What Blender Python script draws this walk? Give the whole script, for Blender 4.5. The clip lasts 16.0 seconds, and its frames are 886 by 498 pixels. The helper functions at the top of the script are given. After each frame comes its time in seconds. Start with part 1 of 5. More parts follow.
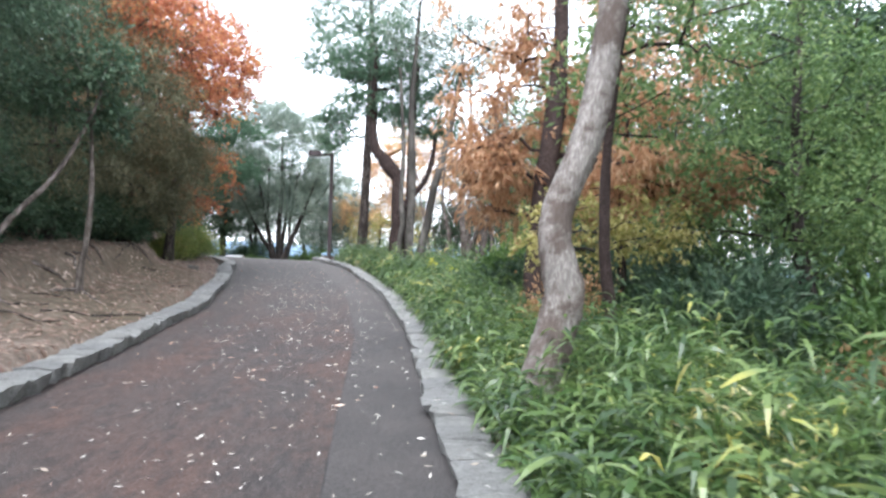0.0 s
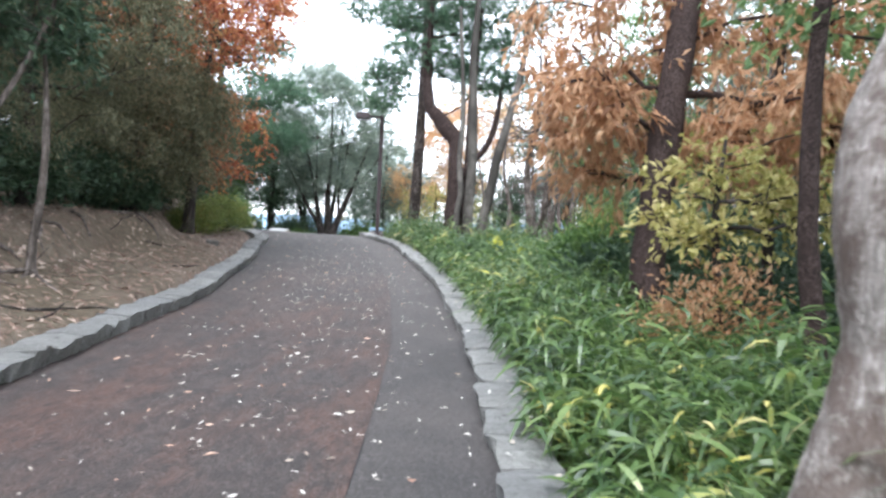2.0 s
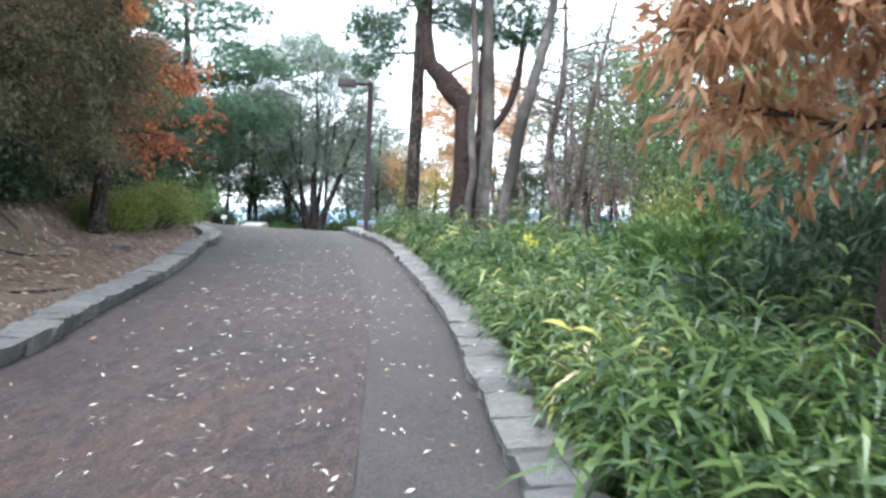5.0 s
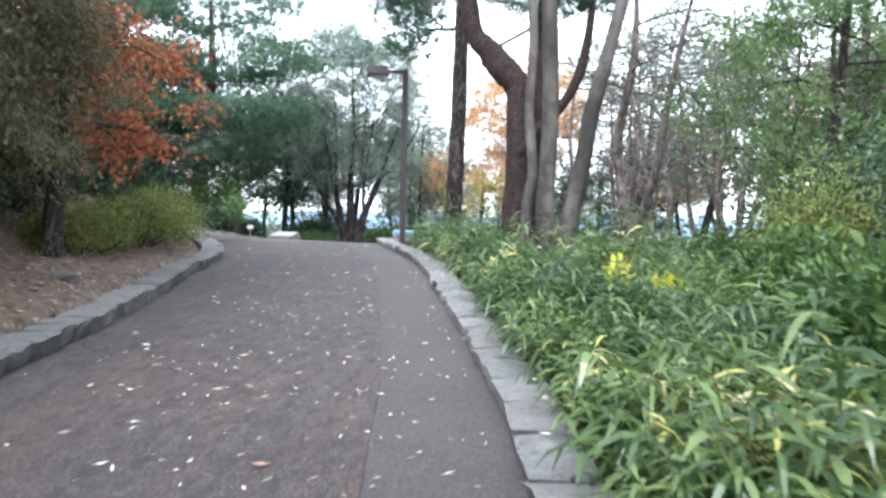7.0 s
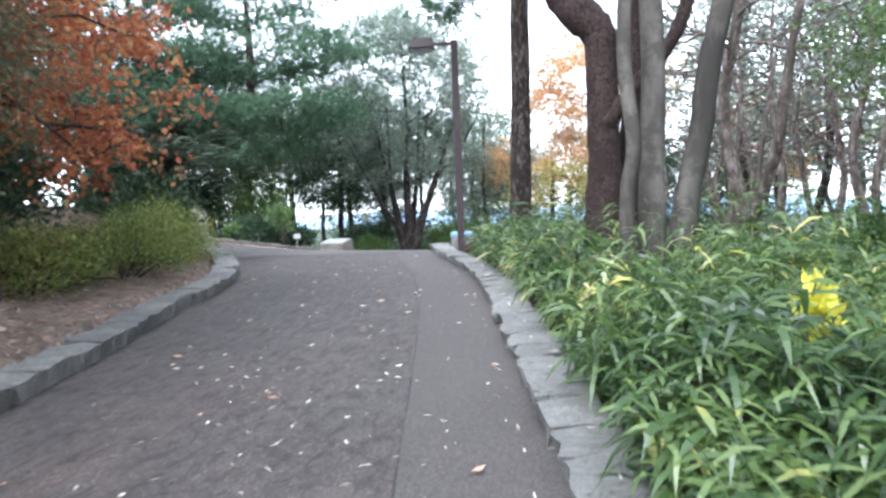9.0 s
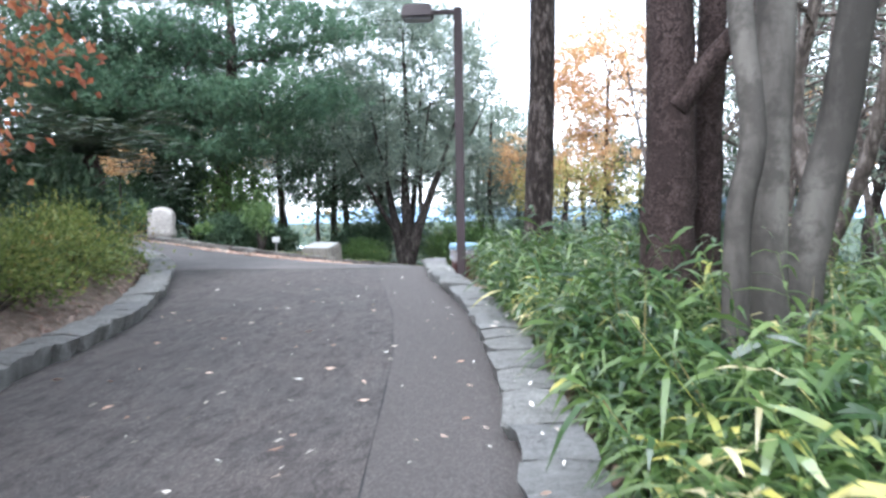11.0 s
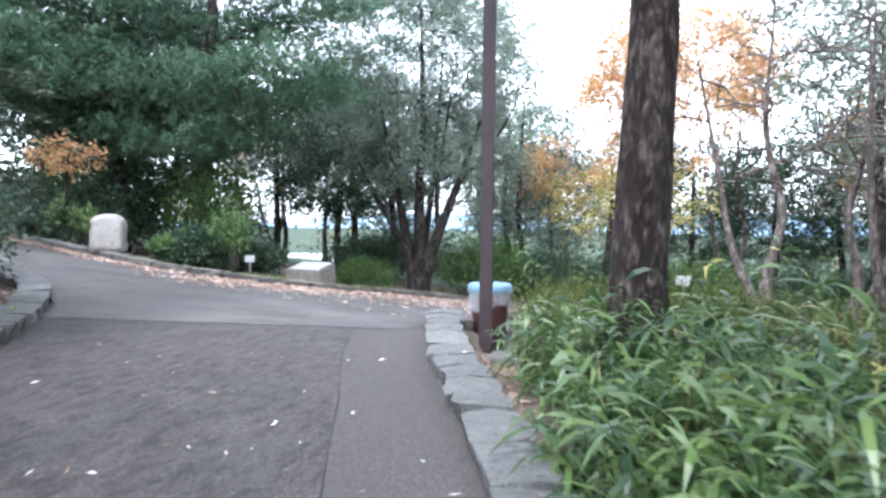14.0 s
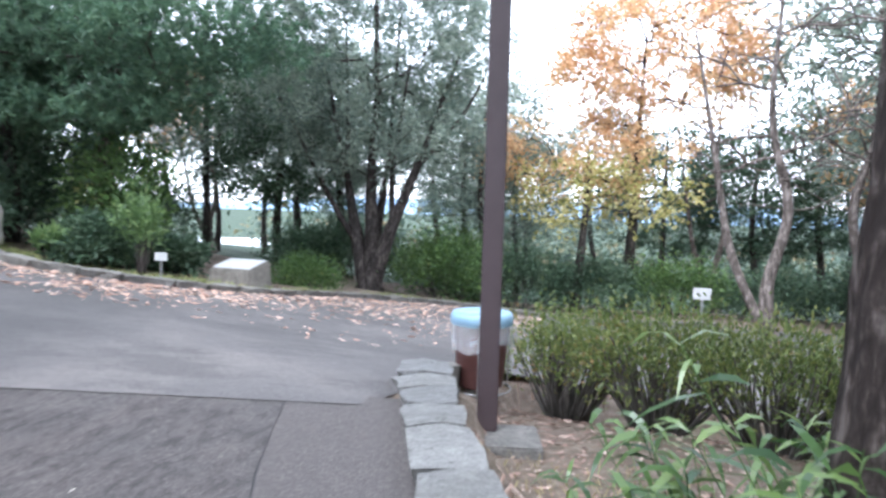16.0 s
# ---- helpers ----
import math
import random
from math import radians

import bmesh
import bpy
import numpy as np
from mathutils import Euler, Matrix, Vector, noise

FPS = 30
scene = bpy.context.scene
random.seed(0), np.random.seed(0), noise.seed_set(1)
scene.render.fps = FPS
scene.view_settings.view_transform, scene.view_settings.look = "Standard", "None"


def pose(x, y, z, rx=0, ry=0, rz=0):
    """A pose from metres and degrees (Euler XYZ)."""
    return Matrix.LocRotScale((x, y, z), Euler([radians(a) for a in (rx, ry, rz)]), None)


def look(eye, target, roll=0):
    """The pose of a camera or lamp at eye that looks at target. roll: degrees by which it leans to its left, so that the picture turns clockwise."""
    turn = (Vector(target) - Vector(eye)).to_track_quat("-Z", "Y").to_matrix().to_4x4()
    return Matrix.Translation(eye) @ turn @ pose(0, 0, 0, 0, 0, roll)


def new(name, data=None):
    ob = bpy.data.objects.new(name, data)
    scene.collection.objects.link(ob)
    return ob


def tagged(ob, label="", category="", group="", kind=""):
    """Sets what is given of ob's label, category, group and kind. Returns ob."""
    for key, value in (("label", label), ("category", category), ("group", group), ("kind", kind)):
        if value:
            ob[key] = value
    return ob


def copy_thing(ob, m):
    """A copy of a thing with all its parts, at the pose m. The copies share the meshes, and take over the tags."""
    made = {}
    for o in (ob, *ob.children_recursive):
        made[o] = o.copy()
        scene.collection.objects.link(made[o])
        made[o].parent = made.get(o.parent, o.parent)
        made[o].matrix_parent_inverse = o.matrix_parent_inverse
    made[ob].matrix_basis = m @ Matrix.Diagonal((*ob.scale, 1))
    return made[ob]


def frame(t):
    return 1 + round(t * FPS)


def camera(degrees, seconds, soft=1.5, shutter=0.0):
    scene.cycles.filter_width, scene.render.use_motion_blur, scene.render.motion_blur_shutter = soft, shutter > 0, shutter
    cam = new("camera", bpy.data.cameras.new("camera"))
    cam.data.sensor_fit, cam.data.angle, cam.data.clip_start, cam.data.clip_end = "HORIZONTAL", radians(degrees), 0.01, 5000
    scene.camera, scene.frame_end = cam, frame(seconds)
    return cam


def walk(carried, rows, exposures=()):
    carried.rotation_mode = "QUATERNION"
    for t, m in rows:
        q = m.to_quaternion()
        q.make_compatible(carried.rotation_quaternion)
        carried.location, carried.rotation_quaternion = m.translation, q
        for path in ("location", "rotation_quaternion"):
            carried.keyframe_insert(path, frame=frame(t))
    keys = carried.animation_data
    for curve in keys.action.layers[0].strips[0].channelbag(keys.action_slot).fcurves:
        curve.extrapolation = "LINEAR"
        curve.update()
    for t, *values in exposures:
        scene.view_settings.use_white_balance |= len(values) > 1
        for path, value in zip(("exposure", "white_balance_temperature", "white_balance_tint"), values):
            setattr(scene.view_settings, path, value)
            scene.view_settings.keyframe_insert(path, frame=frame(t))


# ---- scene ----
# camera and walk
cam = camera(65.9, 16.0, soft=2.7, shutter=0.4)
METRES, EYE, TILT, LEAN, TURN = 22.0, 1.33, 0.0, -1.9, 0.0
ROWS = [
    (0.0, 0.0, 0.0, 0.0, -0.0, 0.0, 0.0),
    (0.5, -0.0024, 0.0335, -0.0002, 0.4, -1.55, -0.59),
    (1.0, -0.0025, 0.0689, -0.0002, 1.99, -1.96, -0.35),
    (1.5, -0.0063, 0.1018, -0.0001, 2.53, -2.0, -0.82),
    (2.0, -0.0097, 0.1375, -0.0006, 4.69, -2.02, -0.94),
    (2.5, -0.0125, 0.1692, -0.0002, 4.55, -2.4, -1.24),
    (3.0, -0.0158, 0.2046, 0.0, 4.61, -1.46, -0.13),
    (5.5, -0.0344, 0.3616, 0.0024, 4.66, -3.11, -0.37),
    (6.0, -0.0369, 0.3941, 0.0034, 6.63, -3.27, 0.25),
    (6.5, -0.0414, 0.4235, 0.0048, 7.65, -4.03, -0.08),
    (7.0, -0.0438, 0.4555, 0.0064, 8.52, -2.59, 0.58),
    (7.5, -0.0493, 0.4846, 0.0076, 10.3, -2.05, 1.61),
    (8.0, -0.0524, 0.5159, 0.0083, 13.23, -1.22, 3.59),
    (8.5, -0.0579, 0.5451, 0.0091, 16.98, -4.5, 3.76),
    (9.0, -0.0595, 0.5767, 0.0104, 14.22, -2.82, 4.02),
    (11.5, -0.0858, 0.7215, 0.0199, 14.48, -3.13, 2.37),
    (12.0, -0.0899, 0.7519, 0.0206, 13.82, -2.64, 1.74),
    (12.5, -0.1012, 0.7805, 0.0228, 14.34, -2.93, 0.81),
    (13.0, -0.1063, 0.8109, 0.0241, 14.35, -2.55, 0.95),
    (13.5, -0.1189, 0.8387, 0.0264, 16.6, -2.59, 0.92),
    (14.0, -0.1246, 0.8689, 0.0279, 16.55, -2.33, 1.19),
    (14.5, -0.1394, 0.8969, 0.0297, 19.99, -2.46, 1.26),
    (15.0, -0.146, 0.924, 0.0316, 18.45, -2.82, 1.3),
    (15.5, -0.1599, 0.9484, 0.0343, 15.95, -3.36, 0.84),
    (16.0, -0.1676, 0.9765, 0.0347, 12.08, -3.7, 0.19),
]
walk(cam, [(t, pose(0, 0, EYE, TILT, LEAN, TURN) @ pose(METRES * x, METRES * y, METRES * z, 90 + pitch, roll, yaw)) for t, x, y, z, yaw, pitch, roll in ROWS],
     exposures=[(0.0, 1.86, 5900.0, 9.0), (3.0, 1.94, 5820.0, 8.0), (9.0, 2.03, 5680.0, 9.0), (12.0, 2.08, 5600.0, 9.0), (16.0, 2.08, 5560.0, 11.0)])

# ---- world and light: bright overcast sky ----
SUN_ELEVATION, SUN_TURN = radians(60), radians(-160)
world = bpy.data.worlds.new("overcast_sky")
scene.world = world
world.use_nodes = True
wn, wl = world.node_tree.nodes, world.node_tree.links
sky = wn.new("ShaderNodeTexSky")
sky.sky_type, sky.sun_disc = "NISHITA", False
sky.sun_elevation, sky.sun_rotation = SUN_ELEVATION, SUN_TURN
sky.air_density, sky.dust_density, sky.ozone_density = 1.0, 0.7, 1.0
grey = wn.new("ShaderNodeHueSaturation")
grey.inputs["Saturation"].default_value = 0.12
grey.inputs["Value"].default_value = 1.6
wl.new(sky.outputs[0], grey.inputs["Color"])
wl.new(grey.outputs[0], wn["Background"].inputs["Color"])
wn["Background"].inputs["Strength"].default_value = 0.15
sun_data = bpy.data.lights.new("sun", "SUN")
sun_data.energy, sun_data.angle, sun_data.color = 1.1, radians(35), (1.0, 0.97, 0.93)
sun = new("sun", sun_data)
sun.matrix_world = look((0, 0, 40), (-math.sin(SUN_TURN) * 30, -math.cos(SUN_TURN) * 30, 40 - 30 * math.tan(SUN_ELEVATION)))


# ---- material helpers ----
def ramp_stops(node, stops):
    r = node.color_ramp
    while len(r.elements) > 1:
        r.elements.remove(r.elements[-1])
    r.elements[0].position, r.elements[0].color = stops[0][0], (*stops[0][1], 1)
    for at, colour in stops[1:]:
        r.elements.new(at).color = (*colour, 1)


class Mat:
    """A small wrapper to write node materials in few lines."""

    def __init__(self, name, rough=0.8, spec=0.3):
        self.m = bpy.data.materials.new(name)
        self.m.use_nodes = True
        self.n, self.l = self.m.node_tree.nodes, self.m.node_tree.links
        self.b = self.n["Principled BSDF"]
        self.b.inputs["Roughness"].default_value = rough
        self.b.inputs["Specular IOR Level"].default_value = spec
        self.coord = self.n.new("ShaderNodeTexCoord").outputs["Object"]
        self.geo = self.n.new("ShaderNodeNewGeometry")
        self.info = self.n.new("ShaderNodeObjectInfo")

    def noise(self, scale, detail=4, rough=0.6, stretch=None, world=False):
        t = self.n.new("ShaderNodeTexNoise")
        t.inputs["Scale"].default_value, t.inputs["Detail"].default_value, t.inputs["Roughness"].default_value = scale, detail, rough
        source = self.geo.outputs["Position"] if world else self.coord
        if stretch:
            mp = self.n.new("ShaderNodeMapping")
            mp.inputs["Scale"].default_value = stretch
            self.l.new(source, mp.inputs["Vector"])
            source = mp.outputs["Vector"]
        self.l.new(source, t.inputs["Vector"])
        return t.outputs["Fac"]

    def cells(self, scale, stretch=None, feature="F1", out="Distance", world=False):
        t = self.n.new("ShaderNodeTexVoronoi")
        t.feature = feature
        t.inputs["Scale"].default_value = scale
        source = self.geo.outputs["Position"] if world else self.coord
        if stretch:
            mp = self.n.new("ShaderNodeMapping")
            mp.inputs["Scale"].default_value = stretch
            self.l.new(source, mp.inputs["Vector"])
            source = mp.outputs["Vector"]
        self.l.new(source, t.inputs["Vector"])
        return t.outputs[out]

    def ramp(self, fac, stops):
        r = self.n.new("ShaderNodeValToRGB")
        ramp_stops(r, stops)
        self.l.new(fac, r.inputs["Fac"])
        return r.outputs["Color"]

    def mix(self, fac, a, b, blend="MIX"):
        x = self.n.new("ShaderNodeMix")
        x.data_type, x.blend_type = "RGBA", blend
        for value, sock in ((fac, x.inputs[0]), (a, x.inputs[6]), (b, x.inputs[7])):
            if isinstance(value, (float, int)):
                sock.default_value = value
            elif isinstance(value, tuple):
                sock.default_value = (*value, 1)
            else:
                self.l.new(value, sock)
        return x.outputs[2]

    def maths(self, op, a, b=0.5):
        x = self.n.new("ShaderNodeMath")
        x.operation = op
        for value, sock in ((a, x.inputs[0]), (b, x.inputs[1])):
            if isinstance(value, (float, int)):
                sock.default_value = value
            else:
                self.l.new(value, sock)
        return x.outputs[0]

    def colour(self, c):
        if isinstance(c, tuple):
            self.b.inputs["Base Color"].default_value = (*c, 1)
        else:
            self.l.new(c, self.b.inputs["Base Color"])
        return self

    def bump(self, height, strength=0.5, distance=0.02):
        x = self.n.new("ShaderNodeBump")
        x.inputs["Strength"].default_value, x.inputs["Distance"].default_value = strength, distance
        self.l.new(height, x.inputs["Height"])
        self.l.new(x.outputs[0], self.b.inputs["Normal"])
        return self

    def translucent(self, share, c):
        out = self.n["Material Output"]
        t, x = self.n.new("ShaderNodeBsdfTranslucent"), self.n.new("ShaderNodeMixShader")
        self.l.new(c, t.inputs["Color"])
        x.inputs[0].default_value = share
        self.l.new(self.b.outputs[0], x.inputs[1])
        self.l.new(t.outputs[0], x.inputs[2])
        self.l.new(x.outputs[0], out.inputs["Surface"])
        return self


def leaf_material(name, stops, rough=0.45, share=0.3, spec=0.4):
    """Leaves: each island takes its own tint, with a slow drift through the crown."""
    m = Mat(name, rough, spec)
    own = m.geo.outputs["Random Per Island"]
    drift = m.noise(0.9, 2, 0.5, world=True)
    fac = m.maths("ADD", m.maths("MULTIPLY", own, 0.72), m.maths("MULTIPLY", m.maths("SUBTRACT", drift, 0.5), 0.9))
    fac = m.maths("ADD", fac, 0.14)
    c = m.ramp(fac, stops)
    m.colour(c).translucent(share, c)
    return m.m


def bark_material(name, dark, light, scale=9.0, stretch=(1, 1, 0.22), depth=0.03, patches=None, deep=0.45, blotch=0.47):
    m = Mat(name, 0.9, 0.15)
    warp = m.n.new("ShaderNodeTexNoise")
    warp.inputs["Scale"].default_value, warp.inputs["Detail"].default_value = scale * 0.55, 4
    mp = m.n.new("ShaderNodeMapping")
    mp.inputs["Scale"].default_value = stretch
    m.l.new(m.coord, mp.inputs["Vector"])
    m.l.new(mp.outputs["Vector"], warp.inputs["Vector"])
    bent = m.n.new("ShaderNodeMix")
    bent.data_type, bent.blend_type = "RGBA", "LINEAR_LIGHT"
    bent.inputs[0].default_value = 0.16
    m.l.new(mp.outputs["Vector"], bent.inputs[6])
    m.l.new(warp.outputs["Color"], bent.inputs[7])
    vor = m.n.new("ShaderNodeTexVoronoi")
    vor.feature = "F1"
    vor.inputs["Scale"].default_value = scale
    m.l.new(bent.outputs[2], vor.inputs["Vector"])
    crack = m.maths("SUBTRACT", 0.75, vor.outputs["Distance"])
    grain = m.noise(scale * 2.6, 8, 0.75, stretch)
    c = m.ramp(m.maths("ADD", m.maths("MULTIPLY", crack, 0.75), m.maths("MULTIPLY", grain, 0.75)),
               [(0.36, tuple(v * deep for v in dark)), (0.56, dark), (0.86, light)])
    c = m.mix(m.ramp(m.noise(3.4, 5, 0.7), [(blotch, (0, 0, 0)), (blotch + 0.11, (0.8, 0.8, 0.8))]), c, patches or tuple(v * 0.6 for v in dark))
    m.colour(c).bump(m.maths("ADD", crack, m.maths("MULTIPLY", grain, 0.8)), 0.9, depth)
    return m.m


# ---- materials ----
def cracks(m):
    """Distance to a net of long wandering cracks that run mostly along the path."""
    bend = m.n.new("ShaderNodeTexNoise")
    bend.inputs["Scale"].default_value, bend.inputs["Detail"].default_value = 1.6, 5
    m.l.new(m.coord, bend.inputs["Vector"])
    mp = m.n.new("ShaderNodeMapping")
    mp.inputs["Scale"].default_value = (1.0, 0.28, 1.0)
    m.l.new(m.coord, mp.inputs["Vector"])
    bent = m.n.new("ShaderNodeMix")
    bent.data_type, bent.blend_type = "RGBA", "LINEAR_LIGHT"
    bent.inputs[0].default_value = 0.22
    m.l.new(mp.outputs["Vector"], bent.inputs[6])
    m.l.new(bend.outputs["Color"], bent.inputs[7])
    net = m.n.new("ShaderNodeTexVoronoi")
    net.feature = "DISTANCE_TO_EDGE"
    net.inputs["Scale"].default_value = 0.9
    m.l.new(bent.outputs[2], net.inputs["Vector"])
    return net.outputs["Distance"]


def asphalt_material():
    m = Mat("asphalt", 0.74, 0.32)
    grit = m.noise(75, 4, 0.85)
    worn = m.noise(0.55, 5, 0.6)
    streak = m.noise(2.4, 5, 0.65)
    base = m.ramp(worn, [(0.36, (0.030, 0.026, 0.026)), (0.50, (0.042, 0.030, 0.027)), (0.64, (0.068, 0.034, 0.026))])
    base = m.mix(0.35, base, m.ramp(streak, [(0.35, (0.037, 0.035, 0.037)), (0.7, (0.083, 0.063, 0.060))]))
    rust = m.noise(1.5, 6, 0.72, (1, 0.3, 1))
    base = m.mix(m.ramp(rust, [(0.47, (0, 0, 0)), (0.62, (0.75, 0.75, 0.75))]), base, (0.088, 0.045, 0.034))
    # along the path: greyer asphalt to the crest, start darkened for tree shade
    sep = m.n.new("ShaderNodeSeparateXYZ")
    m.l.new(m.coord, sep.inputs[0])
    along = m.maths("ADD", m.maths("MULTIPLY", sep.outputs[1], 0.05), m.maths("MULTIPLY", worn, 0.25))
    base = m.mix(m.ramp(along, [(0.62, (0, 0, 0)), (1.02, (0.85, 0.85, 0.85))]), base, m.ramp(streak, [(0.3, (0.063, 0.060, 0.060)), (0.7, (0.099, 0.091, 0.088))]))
    c = m.mix(m.ramp(grit, [(0.50, (0, 0, 0)), (0.68, (0.85, 0.85, 0.85))]), base, (0.20, 0.18, 0.17))
    c = m.mix(m.ramp(m.cells(48), [(0.0, (0.8, 0.8, 0.8)), (0.30, (0, 0, 0))]), c, (0.026, 0.023, 0.024))
    pebble = m.ramp(m.cells(95, None, "F1", "Color"), [(0.15, (0.72, 0.71, 0.70)), (0.6, (1.0, 0.98, 0.96)), (0.85, (1.5, 1.45, 1.4))])
    c = m.mix(1.0, c, pebble, "MULTIPLY")
    c = m.mix(m.ramp(m.noise(10, 6, 0.75, (1.3, 0.5, 1)), [(0.46, (0, 0, 0)), (0.64, (0.8, 0.8, 0.8))]), c, (0.032, 0.027, 0.027))
    c = m.mix(m.ramp(cracks(m), [(0.0, (0.5, 0.5, 0.5)), (0.005, (0, 0, 0))]), c, (0.019, 0.016, 0.016))
    m.colour(c).bump(grit, 0.9, 0.012)
    return m.m


def strip_material():
    m = Mat("patched_asphalt", 0.74, 0.32)
    grit = m.noise(75, 4, 0.85)
    c = m.ramp(m.noise(0.9, 4, 0.6), [(0.35, (0.040, 0.037, 0.037)), (0.7, (0.068, 0.060, 0.058))])
    sep = m.n.new("ShaderNodeSeparateXYZ")
    m.l.new(m.coord, sep.inputs[0])
    c = m.mix(m.ramp(m.maths("MULTIPLY", sep.outputs[1], 0.05), [(0.5, (0, 0, 0)), (0.95, (0.85, 0.85, 0.85))]), c, (0.089, 0.079, 0.076))
    c = m.mix(m.ramp(grit, [(0.45, (0, 0, 0)), (0.8, (0.6, 0.6, 0.6))]), c, (0.17, 0.16, 0.16))
    pebble = m.ramp(m.cells(95, None, "F1", "Color"), [(0.15, (0.75, 0.74, 0.73)), (0.6, (1.0, 0.98, 0.96)), (0.85, (1.4, 1.36, 1.32))])
    c = m.mix(1.0, c, pebble, "MULTIPLY")
    m.colour(c).bump(grit, 0.9, 0.012)
    return m.m


def pale_asphalt_material():
    m = Mat("worn_pale_asphalt", 0.76, 0.3)
    grit = m.noise(75, 4, 0.85)
    c = m.ramp(m.noise(0.5, 5, 0.65), [(0.36, (0.058, 0.055, 0.055)), (0.50, (0.085, 0.079, 0.078)), (0.66, (0.119, 0.108, 0.103))])
    c = m.mix(m.ramp(m.noise(1.1, 6, 0.72, (0.6, 1.3, 1)), [(0.50, (0, 0, 0)), (0.60, (0.7, 0.7, 0.7))]), c, (0.048, 0.045, 0.045))
    c = m.mix(1.0, c, m.ramp(m.cells(95, None, "F1", "Color"), [(0.15, (0.80, 0.79, 0.78)), (0.6, (1.0, 0.99, 0.98)), (0.85, (1.3, 1.27, 1.24))]), "MULTIPLY")
    c = m.mix(m.ramp(grit, [(0.45, (0, 0, 0)), (0.8, (0.5, 0.5, 0.5))]), c, (0.30, 0.28, 0.27))
    m.colour(c).bump(grit, 0.4, 0.005)
    return m.m


def soil_material():
    m = Mat("soil_and_litter", 0.95, 0.1)
    lump = m.noise(7.0, 8, 0.78)
    c = m.ramp(lump, [(0.3, (0.10, 0.080, 0.068)), (0.5, (0.235, 0.185, 0.152)), (0.7, (0.42, 0.345, 0.29))])
    c = m.mix(m.ramp(m.noise(0.25, 3, 0.5), [(0.4, (0, 0, 0)), (0.65, (0.6, 0.6, 0.6))]), c, (0.10, 0.085, 0.05))
    c = m.mix(m.ramp(m.cells(22), [(0.05, (0.7, 0.7, 0.7)), (0.35, (0, 0, 0))]), c, (0.20, 0.115, 0.075))
    m.colour(c).bump(m.maths("ADD", lump, m.noise(30, 4, 0.7)), 0.9, 0.05)
    return m.m


def stone_material(name, dark, mid, light, scale=6.0):
    m = Mat(name, 0.85, 0.25)
    grain = m.noise(scale * 9, 5, 0.75)
    c = m.ramp(m.noise(scale, 6, 0.7), [(0.28, dark), (0.5, mid), (0.72, light)])
    c = m.mix(0.45, c, m.ramp(grain, [(0.35, dark), (0.65, light)]))
    tint = m.ramp(m.info.outputs["Random"], [(0.0, (0.86, 0.86, 0.87)), (0.5, (1.0, 0.99, 0.97)), (1.0, (1.10, 1.09, 1.06))])
    c = m.mix(1.0, c, tint, "MULTIPLY")
    c = m.mix(m.ramp(m.noise(scale * 2.1, 4, 0.7, None, True), [(0.58, (0, 0, 0)), (0.72, (0.7, 0.7, 0.7))]), c, tuple(v * 0.45 for v in dark))
    m.colour(c).bump(m.maths("ADD", grain, m.noise(scale * 2, 5, 0.6)), 1.0, 0.03)
    return m.m


def plain_material(name, c, rough=0.6, metal=0.0, vary=0.25, scale=8.0, spec=0.4):
    m = Mat(name, rough, spec)
    m.b.inputs["Metallic"].default_value = metal
    n = m.noise(scale, 5, 0.65)
    m.colour(m.ramp(n, [(0.3, tuple(v * (1 - vary) for v in c)), (0.7, tuple(min(1, v * (1 + vary)) for v in c))]))
    m.bump(m.noise(scale * 12, 3, 0.6), 0.15, 0.003)
    return m.m


ASPHALT, STRIP, PALE, SOIL = asphalt_material(), strip_material(), pale_asphalt_material(), soil_material()
KERB = stone_material("kerb_stone", (0.125, 0.122, 0.118), (0.275, 0.272, 0.267), (0.47, 0.462, 0.45))
PANEL_STONE = stone_material("weathered_panel_stone", (0.10, 0.092, 0.08), (0.21, 0.19, 0.165), (0.33, 0.31, 0.28))
FAR_KERB = stone_material("mossy_kerb_stone", (0.085, 0.08, 0.074), (0.20, 0.19, 0.175), (0.36, 0.34, 0.31))
MONUMENT = stone_material("pale_granite", (0.36, 0.33, 0.30), (0.52, 0.48, 0.44), (0.66, 0.62, 0.57), 4.0)
BARK_GREY = bark_material("pale_grey_bark", (0.25, 0.222, 0.203), (0.39, 0.352, 0.33), 30, (1, 1, 0.2), 0.010, (0.085, 0.060, 0.050), 0.72, 0.44)
BARK_DARK = bark_material("dark_brown_bark", (0.050, 0.034, 0.031), (0.088, 0.064, 0.058), 24, (1, 1, 0.8), 0.008)
BARK_PINE = bark_material("plated_pine_bark", (0.080, 0.062, 0.055), (0.235, 0.195, 0.175), 15, (1, 1, 0.30), 0.09)
BARK_SMOOTH = bark_material("smooth_grey_bark", (0.098, 0.088, 0.078), (0.165, 0.15, 0.132), 3, (1, 1, 0.3), 0.006)
BARK_TWIG = bark_material("twig_bark", (0.050, 0.042, 0.038), (0.12, 0.10, 0.09), 12, (1, 1, 0.3), 0.01)
BARK_BARE = bark_material("bare_branch_bark", (0.14, 0.115, 0.10), (0.26, 0.22, 0.20), 12, (1, 1, 0.3), 0.01)

